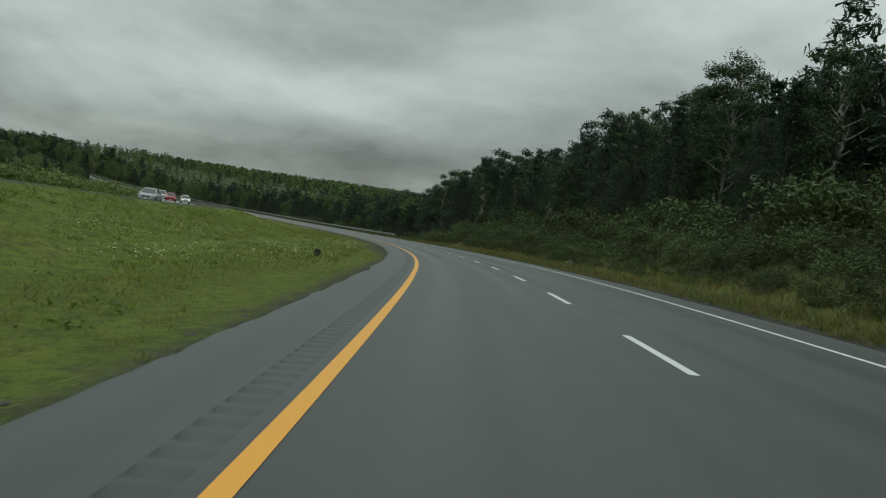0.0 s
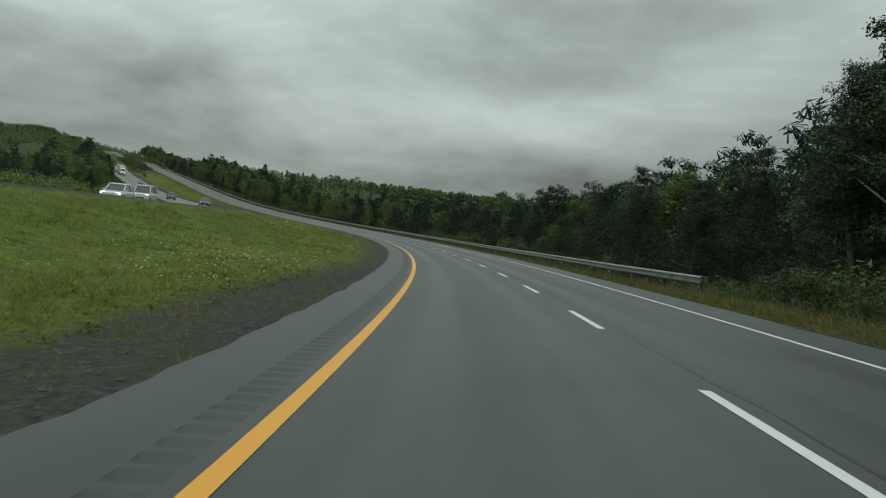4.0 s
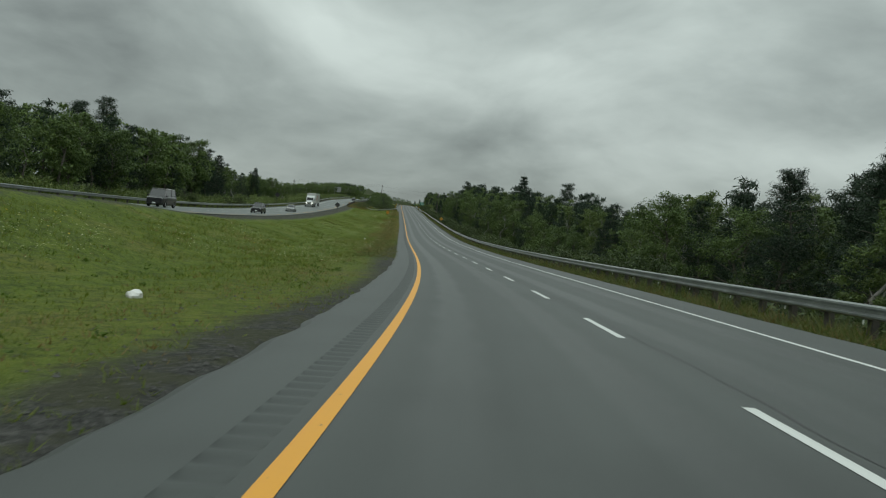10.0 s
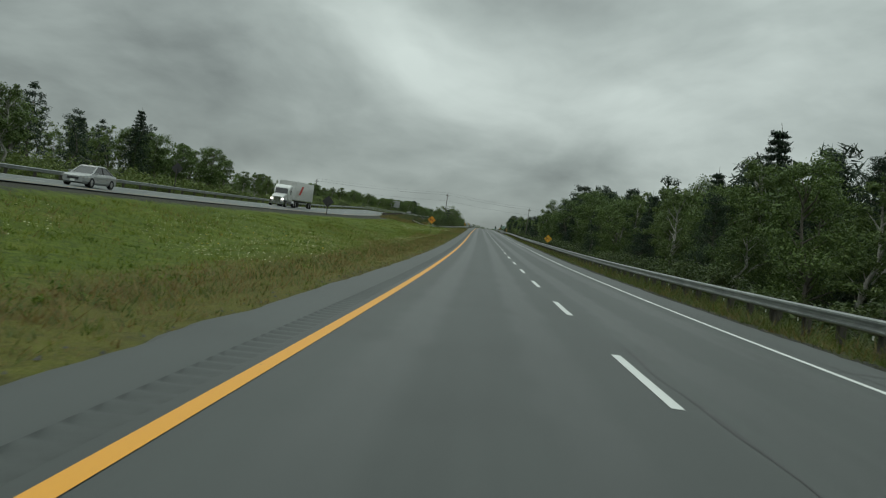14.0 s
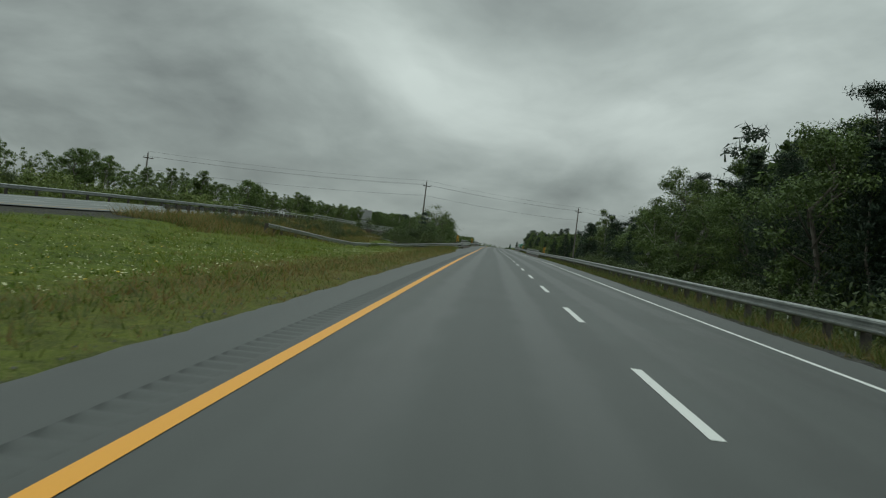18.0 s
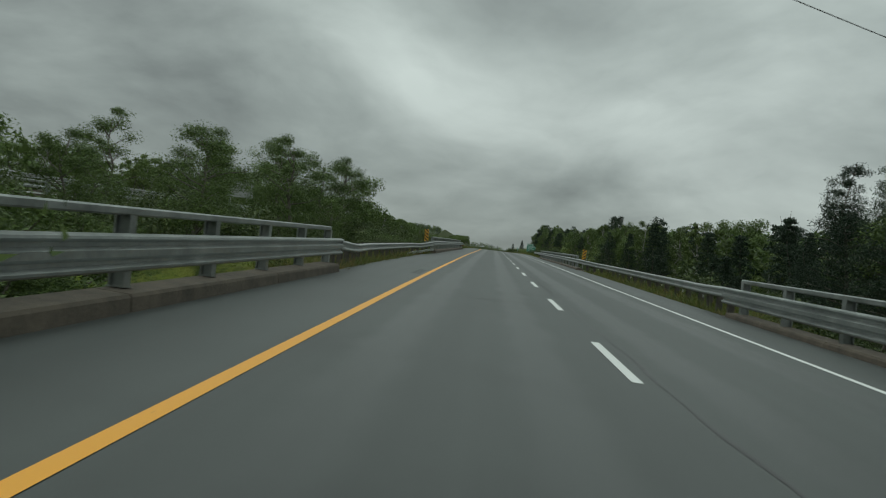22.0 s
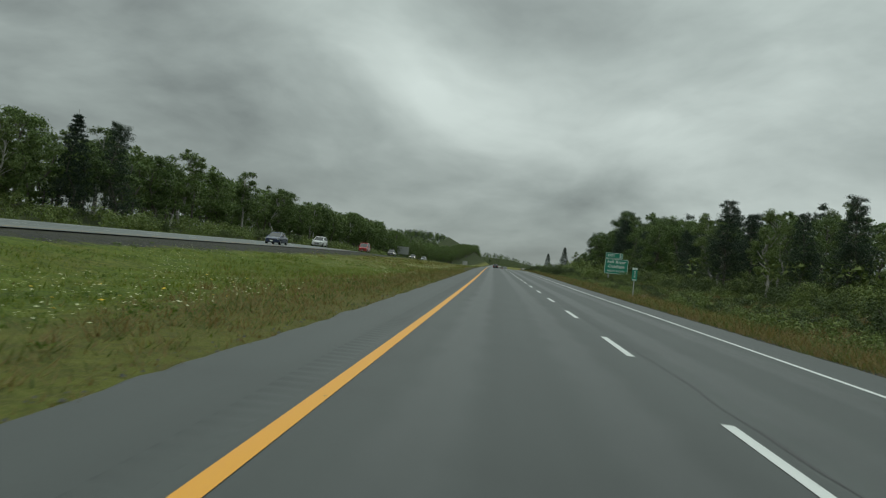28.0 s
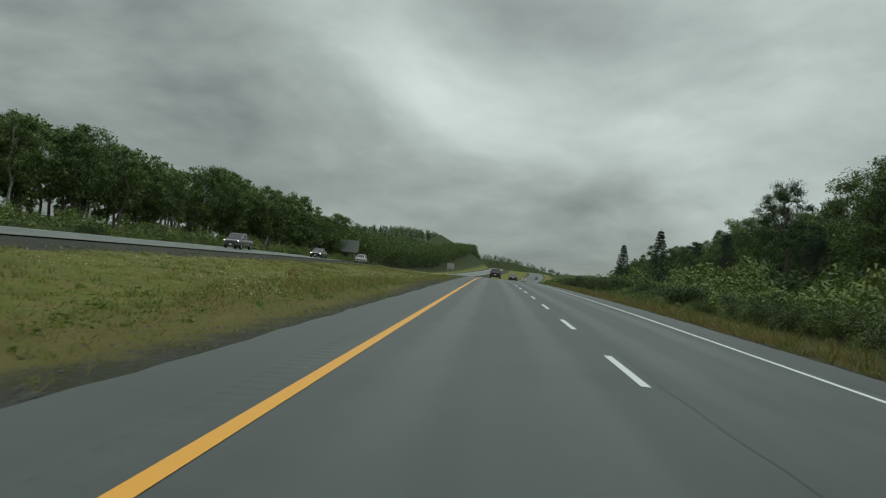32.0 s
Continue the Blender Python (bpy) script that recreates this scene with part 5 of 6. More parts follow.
def plate(w, h, r, t, n=5):
    """A flat sheet in x and z with rounded corners, its face to -y."""
    pts = []
    for cx, cz, a0 in ((w / 2 - r, h / 2 - r, 0), (-w / 2 + r, h / 2 - r, 90), (-w / 2 + r, -h / 2 + r, 180), (w / 2 - r, -h / 2 + r, 270)):
        for k in range(n):
            a = radians(a0 + 90 * k / (n - 1))
            pts.append((cx + r * math.cos(a), cz + r * math.sin(a)))
    m = len(pts)
    g = Geo()
    g.add([(x, -t / 2, z) for x, z in pts] + [(x, t / 2, z) for x, z in pts], [tuple(range(m)), tuple(range(2 * m - 1, m - 1, -1))] + [(i, i + m, (i + 1) % m + m, (i + 1) % m) for i in range(m)])
    return g


def frame_band(w, h, r, b, t):
    """A thin border line following a rounded sheet."""
    n = 5
    rings = []
    for d in (0.0, b):
        pts = []
        ww, hh, rr = w - 2 * d, h - 2 * d, max(r - d, 0.01)
        for cx, cz, a0 in ((ww / 2 - rr, hh / 2 - rr, 0), (-ww / 2 + rr, hh / 2 - rr, 90), (-ww / 2 + rr, -hh / 2 + rr, 180), (ww / 2 - rr, -hh / 2 + rr, 270)):
            for k in range(n):
                a = radians(a0 + 90 * k / (n - 1))
                pts.append((cx + rr * math.cos(a), -t, cz + rr * math.sin(a)))
        rings.append(pts)
    m = len(rings[0])
    return Geo().add(rings[0] + rings[1], [(i, (i + 1) % m, (i + 1) % m + m, i + m) for i in range(m)])


def lettering(text, size, at, mat, parent, label, spacing=1.0):
    cu = bpy.data.curves.new("lettering", "FONT")
    cu.body, cu.size, cu.align_x, cu.align_y, cu.extrude, cu.space_character = text, size, "CENTER", "CENTER", 0.002, spacing
    cu.offset = size * 0.012
    tmp = new("lettering_source", cu)
    bpy.context.view_layer.update()
    me = bpy.data.meshes.new_from_object(tmp.evaluated_get(bpy.context.evaluated_depsgraph_get()))
    bpy.data.objects.remove(tmp)
    bpy.data.curves.remove(cu)
    me.materials.clear()
    me.materials.append(mat)
    return child("lettering", me, parent, label, pose(*at, 90, 0, 0))


def bar(w, h, at, mat, parent, name="mark", label="", turn=0.0):
    return part(name, Geo().box((w, 0.004, h)), mat, parent, label, pose(*at, 0, turn, 0))


def sign_post(parent, x, h, mat, y=0.05, w=0.10, base=0.0):
    part("post", Geo().box((w, w, h), (0, 0, h / 2), ch=0.01), mat, parent, m=pose(x, y, base))


# exit sign
zs = float(ground(991, 19.5)) - 0.15
ex = new("exit_sign")
ex.matrix_basis = stand(991, 19.55, zs, -2)
tagged(ex, "large green exit sign on two timber posts in scrub", "road sign")
part("main_panel", plate(3.45, 2.25, 0.16, 0.03), M_GREEN, ex, "green panel with place names", pose(0, 0, 2.72))
part("panel_border", frame_band(3.39, 2.19, 0.15, 0.045, 0.018), M_SIGNWHITE, ex, "white border", pose(0, 0, 2.72))
part("exit_tab", plate(2.55, 0.86, 0.12, 0.03), M_GREEN, ex, "green tab with the exit number", pose(-0.42, 0, 4.31))
part("tab_border", frame_band(2.49, 0.80, 0.11, 0.04, 0.018), M_SIGNWHITE, ex, "white border", pose(-0.42, 0, 4.31))
lettering("EXIT", 0.48, (-0.85, -0.02, 4.31), M_SIGNWHITE, ex, "white letters", 1.15)
lettering("5", 0.72, (0.50, -0.02, 4.31), M_SIGNWHITE, ex, "white numeral")
lettering("Fall River", 0.66, (0, -0.02, 3.38), M_SIGNWHITE, ex, "white letters", 1.08)
lettering("Oakfield", 0.66, (0, -0.02, 2.70), M_SIGNWHITE, ex, "white letters", 1.08)
lettering("NEXT RIGHT", 0.40, (0, -0.02, 2.02), M_SIGNWHITE, ex, "white letters", 1.12)
for x in (-1.05, 1.02):
    sign_post(ex, x, 3.4, M_BACK, w=0.16, y=0.10)
    for z in (2.1, 3.2):
        bar(0.22, 0.06, (x, 0.02, z), M_BACK, ex, "clamp")
# kilometre marker
km = new("kilometre_marker")
km.matrix_basis = stand(926.5, 11.08, float(ground(926.5, 11.08)) + 0.02, -2)
tagged(km, "narrow green kilometre marker on a single post", "road sign")
part("panel", plate(0.36, 0.92, 0.03, 0.012), M_GREEN, km, m=pose(0, 0, 1.70))
part("header", plate(0.34, 0.13, 0.02, 0.006), M_SIGNWHITE, km, "pale green header plate", pose(0, -0.010, 2.085))
for z, t in ((1.83, "2"), (1.58, "2")):
    lettering(t, 0.25, (0.0, -0.010, z), M_SIGNWHITE, km, "white numeral")
bar(0.26, 0.06, (0, -0.010, 1.31), M_SIGNWHITE, km, "small_print", "white bar")
bar(0.24, 0.05, (0, -0.016, 2.085), M_GREEN, km, "small_print", "green bar")
sign_post(km, 0, 1.8, M_BACK, w=0.07, y=0.045, base=-0.2)


def skid_sign(s, l, base, centre, sheet, label):
    """Diamond warning sign: a skidding car, a thermometer and the freezing mark."""
    r = new("warning_sign")
    r.matrix_basis = stand(s, l, base, 0)
    tagged(r, label, "road sign")
    part("panel", plate(0.76, 0.76, 0.04, 0.006), sheet, r, m=pose(0, 0, centre, 0, 45, 0))
    part("panel_border", frame_band(0.735, 0.735, 0.035, 0.012, 0.005), M_BLACK, r, m=pose(0, 0, centre, 0, 45, 0))
    car = Geo()
    car.add([(-0.30, -0.006, 0.10), (-0.24, -0.006, 0.10), (-0.215, -0.006, 0.15), (-0.115, -0.006, 0.14), (-0.10, -0.006, 0.09), (-0.085, -0.006, 0.08), (-0.085, -0.006, -0.0), (-0.30, -0.006, 0.02)], [tuple(range(8))])
    part("car_symbol", car, M_BLACK, r, "black car outline", pose(0.065, 0, centre + 0.01) @ Matrix.Diagonal((1.3, 1, 1.3, 1)))
    bar(0.14, 0.04, (-0.15, -0.009, centre + 0.15), sheet, r, "window_symbol")
    for x in (-0.21, -0.10):
        g = Geo()
        pts = [(x - 0.03, -0.03), (x + 0.02, -0.06), (x - 0.025, -0.10), (x + 0.03, -0.135)]
        g.tube([(a, -0.006, b) for a, b in pts], [0.011] * 4, 4)
        part("skid_mark", g, M_BLACK, r, m=pose(0.02, 0, centre + 0.01) @ Matrix.Diagonal((1.25, 1, 1.25, 1)))
    part("thermometer", plate(0.075, 0.36, 0.035, 0.004), M_BLACK, r, m=pose(0.075, -0.006, centre + 0.03))
    part("thermometer_column", plate(0.046, 0.32, 0.022, 0.004), sheet, r, m=pose(0.075, -0.009, centre + 0.035))
    part("thermometer_bulb", plate(0.11, 0.17, 0.05, 0.004), M_RED, r, "red thermometer bulb", pose(0.075, -0.012, centre - 0.09))
    lettering("0°C", 0.19, (0.235, -0.006, centre + 0.0), M_BLACK, r, "black freezing mark")
    sign_post(r, 0, centre - 0.30, M_POST, w=0.05, y=0.03)


skid_sign(513.3, 10.55, float(ground(513.3, 10.55)) - 0.1, 1.62, M_AMBER, "faded yellow diamond slippery-when-cold sign behind the guard rail")
skid_sign(510.5, -4.8, float(ground(510.5, -4.8)) - 0.1, 2.05, M_ORANGE, "orange diamond slippery-when-cold sign in the median grass")


def hazard(s, l, base, h0, lean, slope):
    r = new("hazard_marker")
    r.matrix_basis = stand(s, l, base, 0) @ pose(0, 0, 0, 0, lean, 0)
    tagged(r, "tall yellow and black striped hazard marker at a bridge", "road sign", "bridge hazard markers")
    part("panel", plate(0.30, 0.90, 0.02, 0.006), M_AMBER, r, m=pose(0, 0, h0 + 0.45))
    for k in range(-1, 5):
        z0, t, lo, hi = h0 + 0.02 + 0.25 * k, 0.115 * slope, h0 + 0.012, h0 + 0.888
        q = [(-0.138, z0 + t), (0.138, z0 - t), (0.138, z0 - t + 0.125), (-0.138, z0 + t + 0.125)]
        for lim, up in ((lo, 1), (hi, -1)):
            cut = []
            for a, b in zip(q, q[1:] + q[:1]):
                if (a[1] - lim) * up >= 0:
                    cut.append(a)
                if (a[1] - lim) * (b[1] - lim) < 0:
                    f = (lim - a[1]) / (b[1] - a[1])
                    cut.append((a[0] + f * (b[0] - a[0]), lim))
            q = cut
        if len(q) > 2:
            part("stripe", Geo().add([(x, -0.006, z) for x, z in q], [tuple(range(len(q)))]), M_BLACK, r)
    sign_post(r, 0, h0 + 0.6, M_BACK, w=0.06, y=0.035)


hazard(649.2, -2.95, -0.05, 0.98, -3, 1)
hazard(729.0, -2.95, -0.05, 0.95, -2, 1)
hazard(654.8, 9.75, float(near_level(655, 9.75)) - 0.05, 0.80, 2, -1)
hazard(733.6, 9.6, float(near_level(733, 9.6)) - 0.05, 0.72, 3, -1)


def back_sign(name, s, l, base, w, h, zc, n_posts, mat, label, diamond=False):
    """A sign for the other direction, seen from behind, with its stiffening rails."""
    r = new(name)
    r.matrix_basis = stand(s, l, base, 0)
    tagged(r, label, "road sign")
    part("panel", plate(w, h, 0.06, 0.02), mat, r, m=pose(0, 0, zc, 0, 45 if diamond else 0, 0))
    if not diamond:
        for z in np.linspace(-h / 2 + 0.15, h / 2 - 0.15, max(2, int(h / 0.33))):
            part("stiffener", Geo().box((w * 0.97, 0.05, 0.05), (0, 0, 0), ch=0.005), mat, r, m=pose(0, -0.035, zc + z))
    for x in ([0] if n_posts == 1 else [-w * 0.3, w * 0.3]):
        sign_post(r, x, zc, M_POST if diamond else M_BACK, w=0.10, y=-0.08)


back_sign("diamond_sign_back", 515, -19.3, float(ground(515, -19.3)) - 0.1, 1.15, 1.15, 2.0, 1, M_DARKSIGN, "dark back of a diamond sign beside the oncoming lanes", True)
back_sign("diamond_sign_back", 498.5, -34, float(ground(498.5, -34)) - 0.1, 1.0, 1.0, 3.2, 1, M_DARKSIGN, "dark back of a diamond sign beside the woods", True)
back_sign("diamond_sign_back", 787, -20, 0.6, 0.80, 0.80, 3.1, 1, M_BACK, "pale back of a diamond sign by the far bridge", True)
back_sign("large_sign_back", 803, -42.3, 1.8, 4.8, 3.2, 4.7, 2, M_BACK, "large grey sign seen from behind over the brush")
back_sign("large_sign_back", 1243, -44, float(ground(1243, -44)) - 0.2, 5.6, 3.6, 5.4, 2, M_BACK, "large grey sign back in the brush past the far lanes")
back_sign("small_sign_back", 1290, -18, float(ground(1290, -18)), 2.6, 2.0, 4.2, 2, M_BACK, "small grey sign back in the distant median")

# ================= power line =================
POLES = [(672.6, -10.6, 0.0, 10.7, 1.0), (692.8, 18.0, 0.0, 9.8, 1.0), (648.9, -49.5, 0.4, 9.2, 0.5), (715, 52, 0.0, 9.0, 0.5)]
heads = []
for s, l, z0, ztop, lean in POLES:
    r = new("utility_pole")
    base = float(ground(s, l)) - 0.4
    r.matrix_basis = stand(s, l, base, 0) @ pose(0, 0, 0, 0, lean, 0)
    tagged(r, "weathered wooden utility pole with a crossarm", "utility pole", "poles of the power line")
    H = ztop - base
    g = Geo()
    g.tube([(0, 0, 0), (0, 0, H * 0.5), (0, 0, H)], [0.16, 0.135, 0.10], 10)
    part("pole", g, M_POLE, r, smooth=True)
    part("crossarm", Geo().box((0.10, 1.5, 0.12), (0, 0, 0), ch=0.01), M_POLE, r, m=pose(0.10, 0, H - 0.75, 0, 0, -62))
    for k in (-0.62, 0.0, 0.62):
        q = pose(0.10, 0, H - 0.75, 0, 0, -62) @ Vector((0, k, 0.16))
        if k == 0.0:
            q = Vector((0, 0, H + 0.12))
        part("insulator", Geo().tube([(0, 0, -0.1), (0, 0, 0.02), (0, 0, 0.10)], [0.025, 0.05, 0.03], 8), M_BACK, r, m=Matrix.Translation(q))
    m = r.matrix_basis
    heads.append([m @ (pose(0.10, 0, H - 0.75, 0, 0, -62) @ Vector((0, k, 0.25))) for k in (-0.62, 0.62)] + [m @ Vector((0, 0, H + 0.22)), m @ Vector((0, 0, H - 2.4))])
for a, b in ((2, 0), (0, 1), (1, 3)):
    for k in range(4):
        p, q = heads[a][k], heads[b][k]
        sag = 0.011 * (q - p).length
        g = Geo()
        g.tube([p.lerp(q, t) - Vector((0, 0, 4 * sag * t * (1 - t))) for t in np.linspace(0, 1, 13).tolist()], [0.010 if k < 3 else 0.014] * 13, 4, False)
        w_ob = new("power_wire", g.mesh("power_wire", M_WIRE))
        tagged(w_ob, "thin dark overhead wire sagging between poles", "wire", "wires of the power line")

# ================= vehicles =================


def loft(rings, closed=True):
    g = Geo()
    m = len(rings[0])
    v = [p for r in rings for p in r]
    f = [(i * m + j, i * m + (j + 1) % m, (i + 1) * m + (j + 1) % m, (i + 1) * m + j) for i in range(len(rings) - 1) for j in range(m)]
    return g.add(v, f + [tuple(range(m)), tuple(range((len(rings) - 1) * m, len(rings) * m))])


def shell(secs):
    """Body from sections (y, half width, bottom, top)."""
    return loft([[(w * 0.86, y, b), (w, y, b + 0.14), (w, y, t - 0.20), (w * 0.95, y, t - 0.05), (w * 0.80, y, t), (-w * 0.80, y, t), (-w * 0.95, y, t - 0.05), (-w, y, t - 0.20), (-w, y, b + 0.14), (-w * 0.86, y, b)] for y, w, b, t in secs])


def wheel(parent, x, y, r, w):
    t = Geo()
    prof = [(r * 0.62, -w / 2), (r * 0.95, -w / 2), (r, -w * 0.35), (r, w * 0.35), (r * 0.95, w / 2), (r * 0.62, w / 2)]
    n = 18
    t.add([(q, a * math.cos(2 * math.pi * k / n), a * math.sin(2 * math.pi * k / n)) for k in range(n) for a, q in prof], [(k * 6 + j, k * 6 + (j + 1) % 6, ((k + 1) % n) * 6 + (j + 1) % 6, ((k + 1) % n) * 6 + j) for k in range(n) for j in range(6)])
    wh = new("wheel")
    wh.parent = parent
    wh.matrix_basis = pose(x, y, r)
    part("tyre", t, M_TYRE, wh, smooth=True)
    side = 1 if x > 0 else -1
    part("rim", Geo().tube([(-side * w * 0.3, 0, 0), (side * w * 0.36, 0, 0), (side * w * 0.44, 0, 0)], [r * 0.63, r * 0.63, r * 0.30], 12), M_RIM, wh)


FORMS = {
    "sedan": dict(body=[(-2.28, 0.70, 0.36, 0.84), (-2.15, 0.83, 0.24, 0.95), (-1.2, 0.89, 0.20, 0.99), (0.2, 0.90, 0.20, 0.96), (1.1, 0.89, 0.20, 0.93), (1.9, 0.85, 0.22, 0.82), (2.26, 0.70, 0.32, 0.70)],
                  cab=[(-1.80, 0.74, 0.93), (-0.95, 0.58, 1.42), (0.25, 0.58, 1.44), (1.20, 0.76, 0.90)], r=0.33, axle=(-1.38, 1.40)),
    "suv": dict(body=[(-2.25, 0.78, 0.40, 1.05), (-2.15, 0.88, 0.28, 1.12), (-1.2, 0.93, 0.24, 1.14), (0.2, 0.94, 0.24, 1.10), (1.1, 0.93, 0.24, 1.07), (1.95, 0.88, 0.26, 0.98), (2.28, 0.74, 0.36, 0.84)],
                cab=[(-2.12, 0.80, 1.08), (-1.85, 0.66, 1.66), (0.20, 0.66, 1.70), (1.15, 0.80, 1.04)], r=0.37, axle=(-1.36, 1.42)),
    "van": dict(body=[(-2.7, 0.84, 0.42, 1.22), (-2.6, 0.94, 0.28, 1.28), (-1.2, 0.98, 0.26, 1.28), (1.0, 0.98, 0.26, 1.26), (1.7, 0.95, 0.26, 1.20), (2.35, 0.92, 0.28, 1.12), (2.72, 0.82, 0.38, 1.0)],
                cab=[(-2.62, 0.88, 1.22), (-2.5, 0.76, 2.02), (1.05, 0.76, 2.06), (1.85, 0.88, 1.18)], r=0.36, axle=(-1.65, 1.70)),
    "pickup": dict(body=[(-2.75, 0.90, 0.45, 1.10), (-2.65, 0.95, 0.36, 1.14), (-0.9, 0.97, 0.34, 1.14), (0.4, 0.97, 0.34, 1.14), (1.2, 0.96, 0.34, 1.12), (2.3, 0.93, 0.36, 1.06), (2.72, 0.82, 0.44, 0.95)],
                   cab=[(-1.02, 0.82, 1.10), (-0.85, 0.70, 1.78), (0.75, 0.70, 1.80), (1.55, 0.84, 1.10)], r=0.40, axle=(-1.75, 1.70)),
}


def vehicle(form, paint, s, l, away=False, lit=True, label="", level=None):
    F_ = FORMS[form]
    r = new({"sedan": "car", "suv": "car", "van": "van", "pickup": "pickup_truck"}[form])
    z = level if level is not None else float(opp_top(s, l))
    slope = math.degrees(math.atan(float(np.interp(s, SS, grade_s))))
    r.matrix_basis = stand(s, l, z, 0) @ pose(0, 0, 0, slope) @ pose(0, 0, 0, 0, 0, 0 if away else 180)
    tagged(r, label, "van" if form == "van" else "truck" if form == "pickup" else "car")
    part("body", shell(F_["body"]), PAINT[paint], r, smooth=False)
    c = F_["cab"]
    (y0, w0, z0), (y1, w1, z1), (y2, w2, z2), (y3, w3, z3) = c
    g = Geo().add([(w0, y0, z0), (-w0, y0, z0), (w1, y1, z1), (-w1, y1, z1), (w2, y2, z2), (-w2, y2, z2), (w3, y3, z3), (-w3, y3, z3)],
                  [(0, 1, 3, 2), (2, 3, 5, 4), (4, 5, 7, 6), (0, 2, 4, 6), (1, 7, 5, 3), (0, 6, 7, 1)])
    part("glazing", g, M_GLASS, r, "dark tinted glass")
    part("roof", loft([[(w1 * 1.0, y1 - 0.05, z1 - 0.02), (w1 * 0.86, y1, z1 + 0.05), (-w1 * 0.86, y1, z1 + 0.05), (-w1, y1 - 0.05, z1 - 0.02)], [(w2 * 1.02, (y1 + y2) / 2, z2 + 0.0), (w2 * 0.86, (y1 + y2) / 2, z2 + 0.07), (-w2 * 0.86, (y1 + y2) / 2, z2 + 0.07), (-w2 * 1.02, (y1 + y2) / 2, z2)], [(w2, y2 + 0.06, z2 - 0.03), (w2 * 0.86, y2, z2 + 0.045), (-w2 * 0.86, y2, z2 + 0.045), (-w2, y2 + 0.06, z2 - 0.03)]]), PAINT[paint], r)
    for sx in (1, -1):
        for (ya, wa, za), (yb, wb, zb) in ((c[0], c[1]), (c[3], c[2])):
            part("pillar", Geo().tube([(sx * wa, ya, za), (sx * wb, yb, zb)], [0.05, 0.04], 5), PAINT[paint], r)
        ym = (y1 + y2) / 2
        part("pillar", Geo().tube([(sx * (w0 + w3) / 2, ym, (z0 + z3) / 2), (sx * w1, ym, z1)], [0.045, 0.04], 5), M_TRIM, r)
        part("mirror", Geo().box((0.20, 0.10, 0.14), (0, 0, 0), ch=0.03), PAINT[paint], r, m=pose(sx * (w3 + 0.16), y3 - 0.25, z3 + 0.08))
        fy, fw, fb, ft = F_["body"][-2]
        part("headlamp", Geo().box((0.36, 0.24, 0.15), (0, 0, 0), ch=0.05), M_LAMP if lit else M_LAMP_OFF, r, m=pose(sx * fw * 0.72, fy + 0.20, ft - 0.16))
        ry, rw, rb, rt = F_["body"][1]
        part("tail_lamp", Geo().box((0.26, 0.12, 0.22), (0, 0, 0), ch=0.03), M_TAIL, r, m=pose(sx * rw * 0.80, ry - 0.06, rt - 0.22))
        for ya in F_["axle"]:
            wheel(r, sx * (F_["body"][3][1] - 0.10), ya, F_["r"], 0.22)
    fy, fw, fb, ft = F_["body"][-1]
    part("grille", Geo().box((fw * 1.1, 0.06, 0.16), (0, 0, 0), ch=0.02), M_TRIM, r, m=pose(0, fy + 0.0, fb + 0.22))
    part("number_plate", Geo().box((0.32, 0.02, 0.14), (0, 0, 0)), M_SIGNWHITE, r, "blank plate", pose(0, fy + 0.045, fb + 0.08))
    ry, rw, rb, rt = F_["body"][0]
    part("number_plate", Geo().box((0.32, 0.02, 0.14), (0, 0, 0)), M_SIGNWHITE, r, "blank plate", pose(0, ry - 0.012, rb + 0.30))
    part("rear_bumper", Geo().box((rw * 1.8, 0.14, 0.20), (0, 0, 0), ch=0.04), M_TRIM, r, m=pose(0, ry + 0.02, rb + 0.10))
    if form == "pickup":
        part("bed_liner", Geo().box((1.55, 1.55, 0.03), (0, 0, 0)), M_TRIM, r, "black bed liner", pose(0, -1.85, 1.145))
    return r


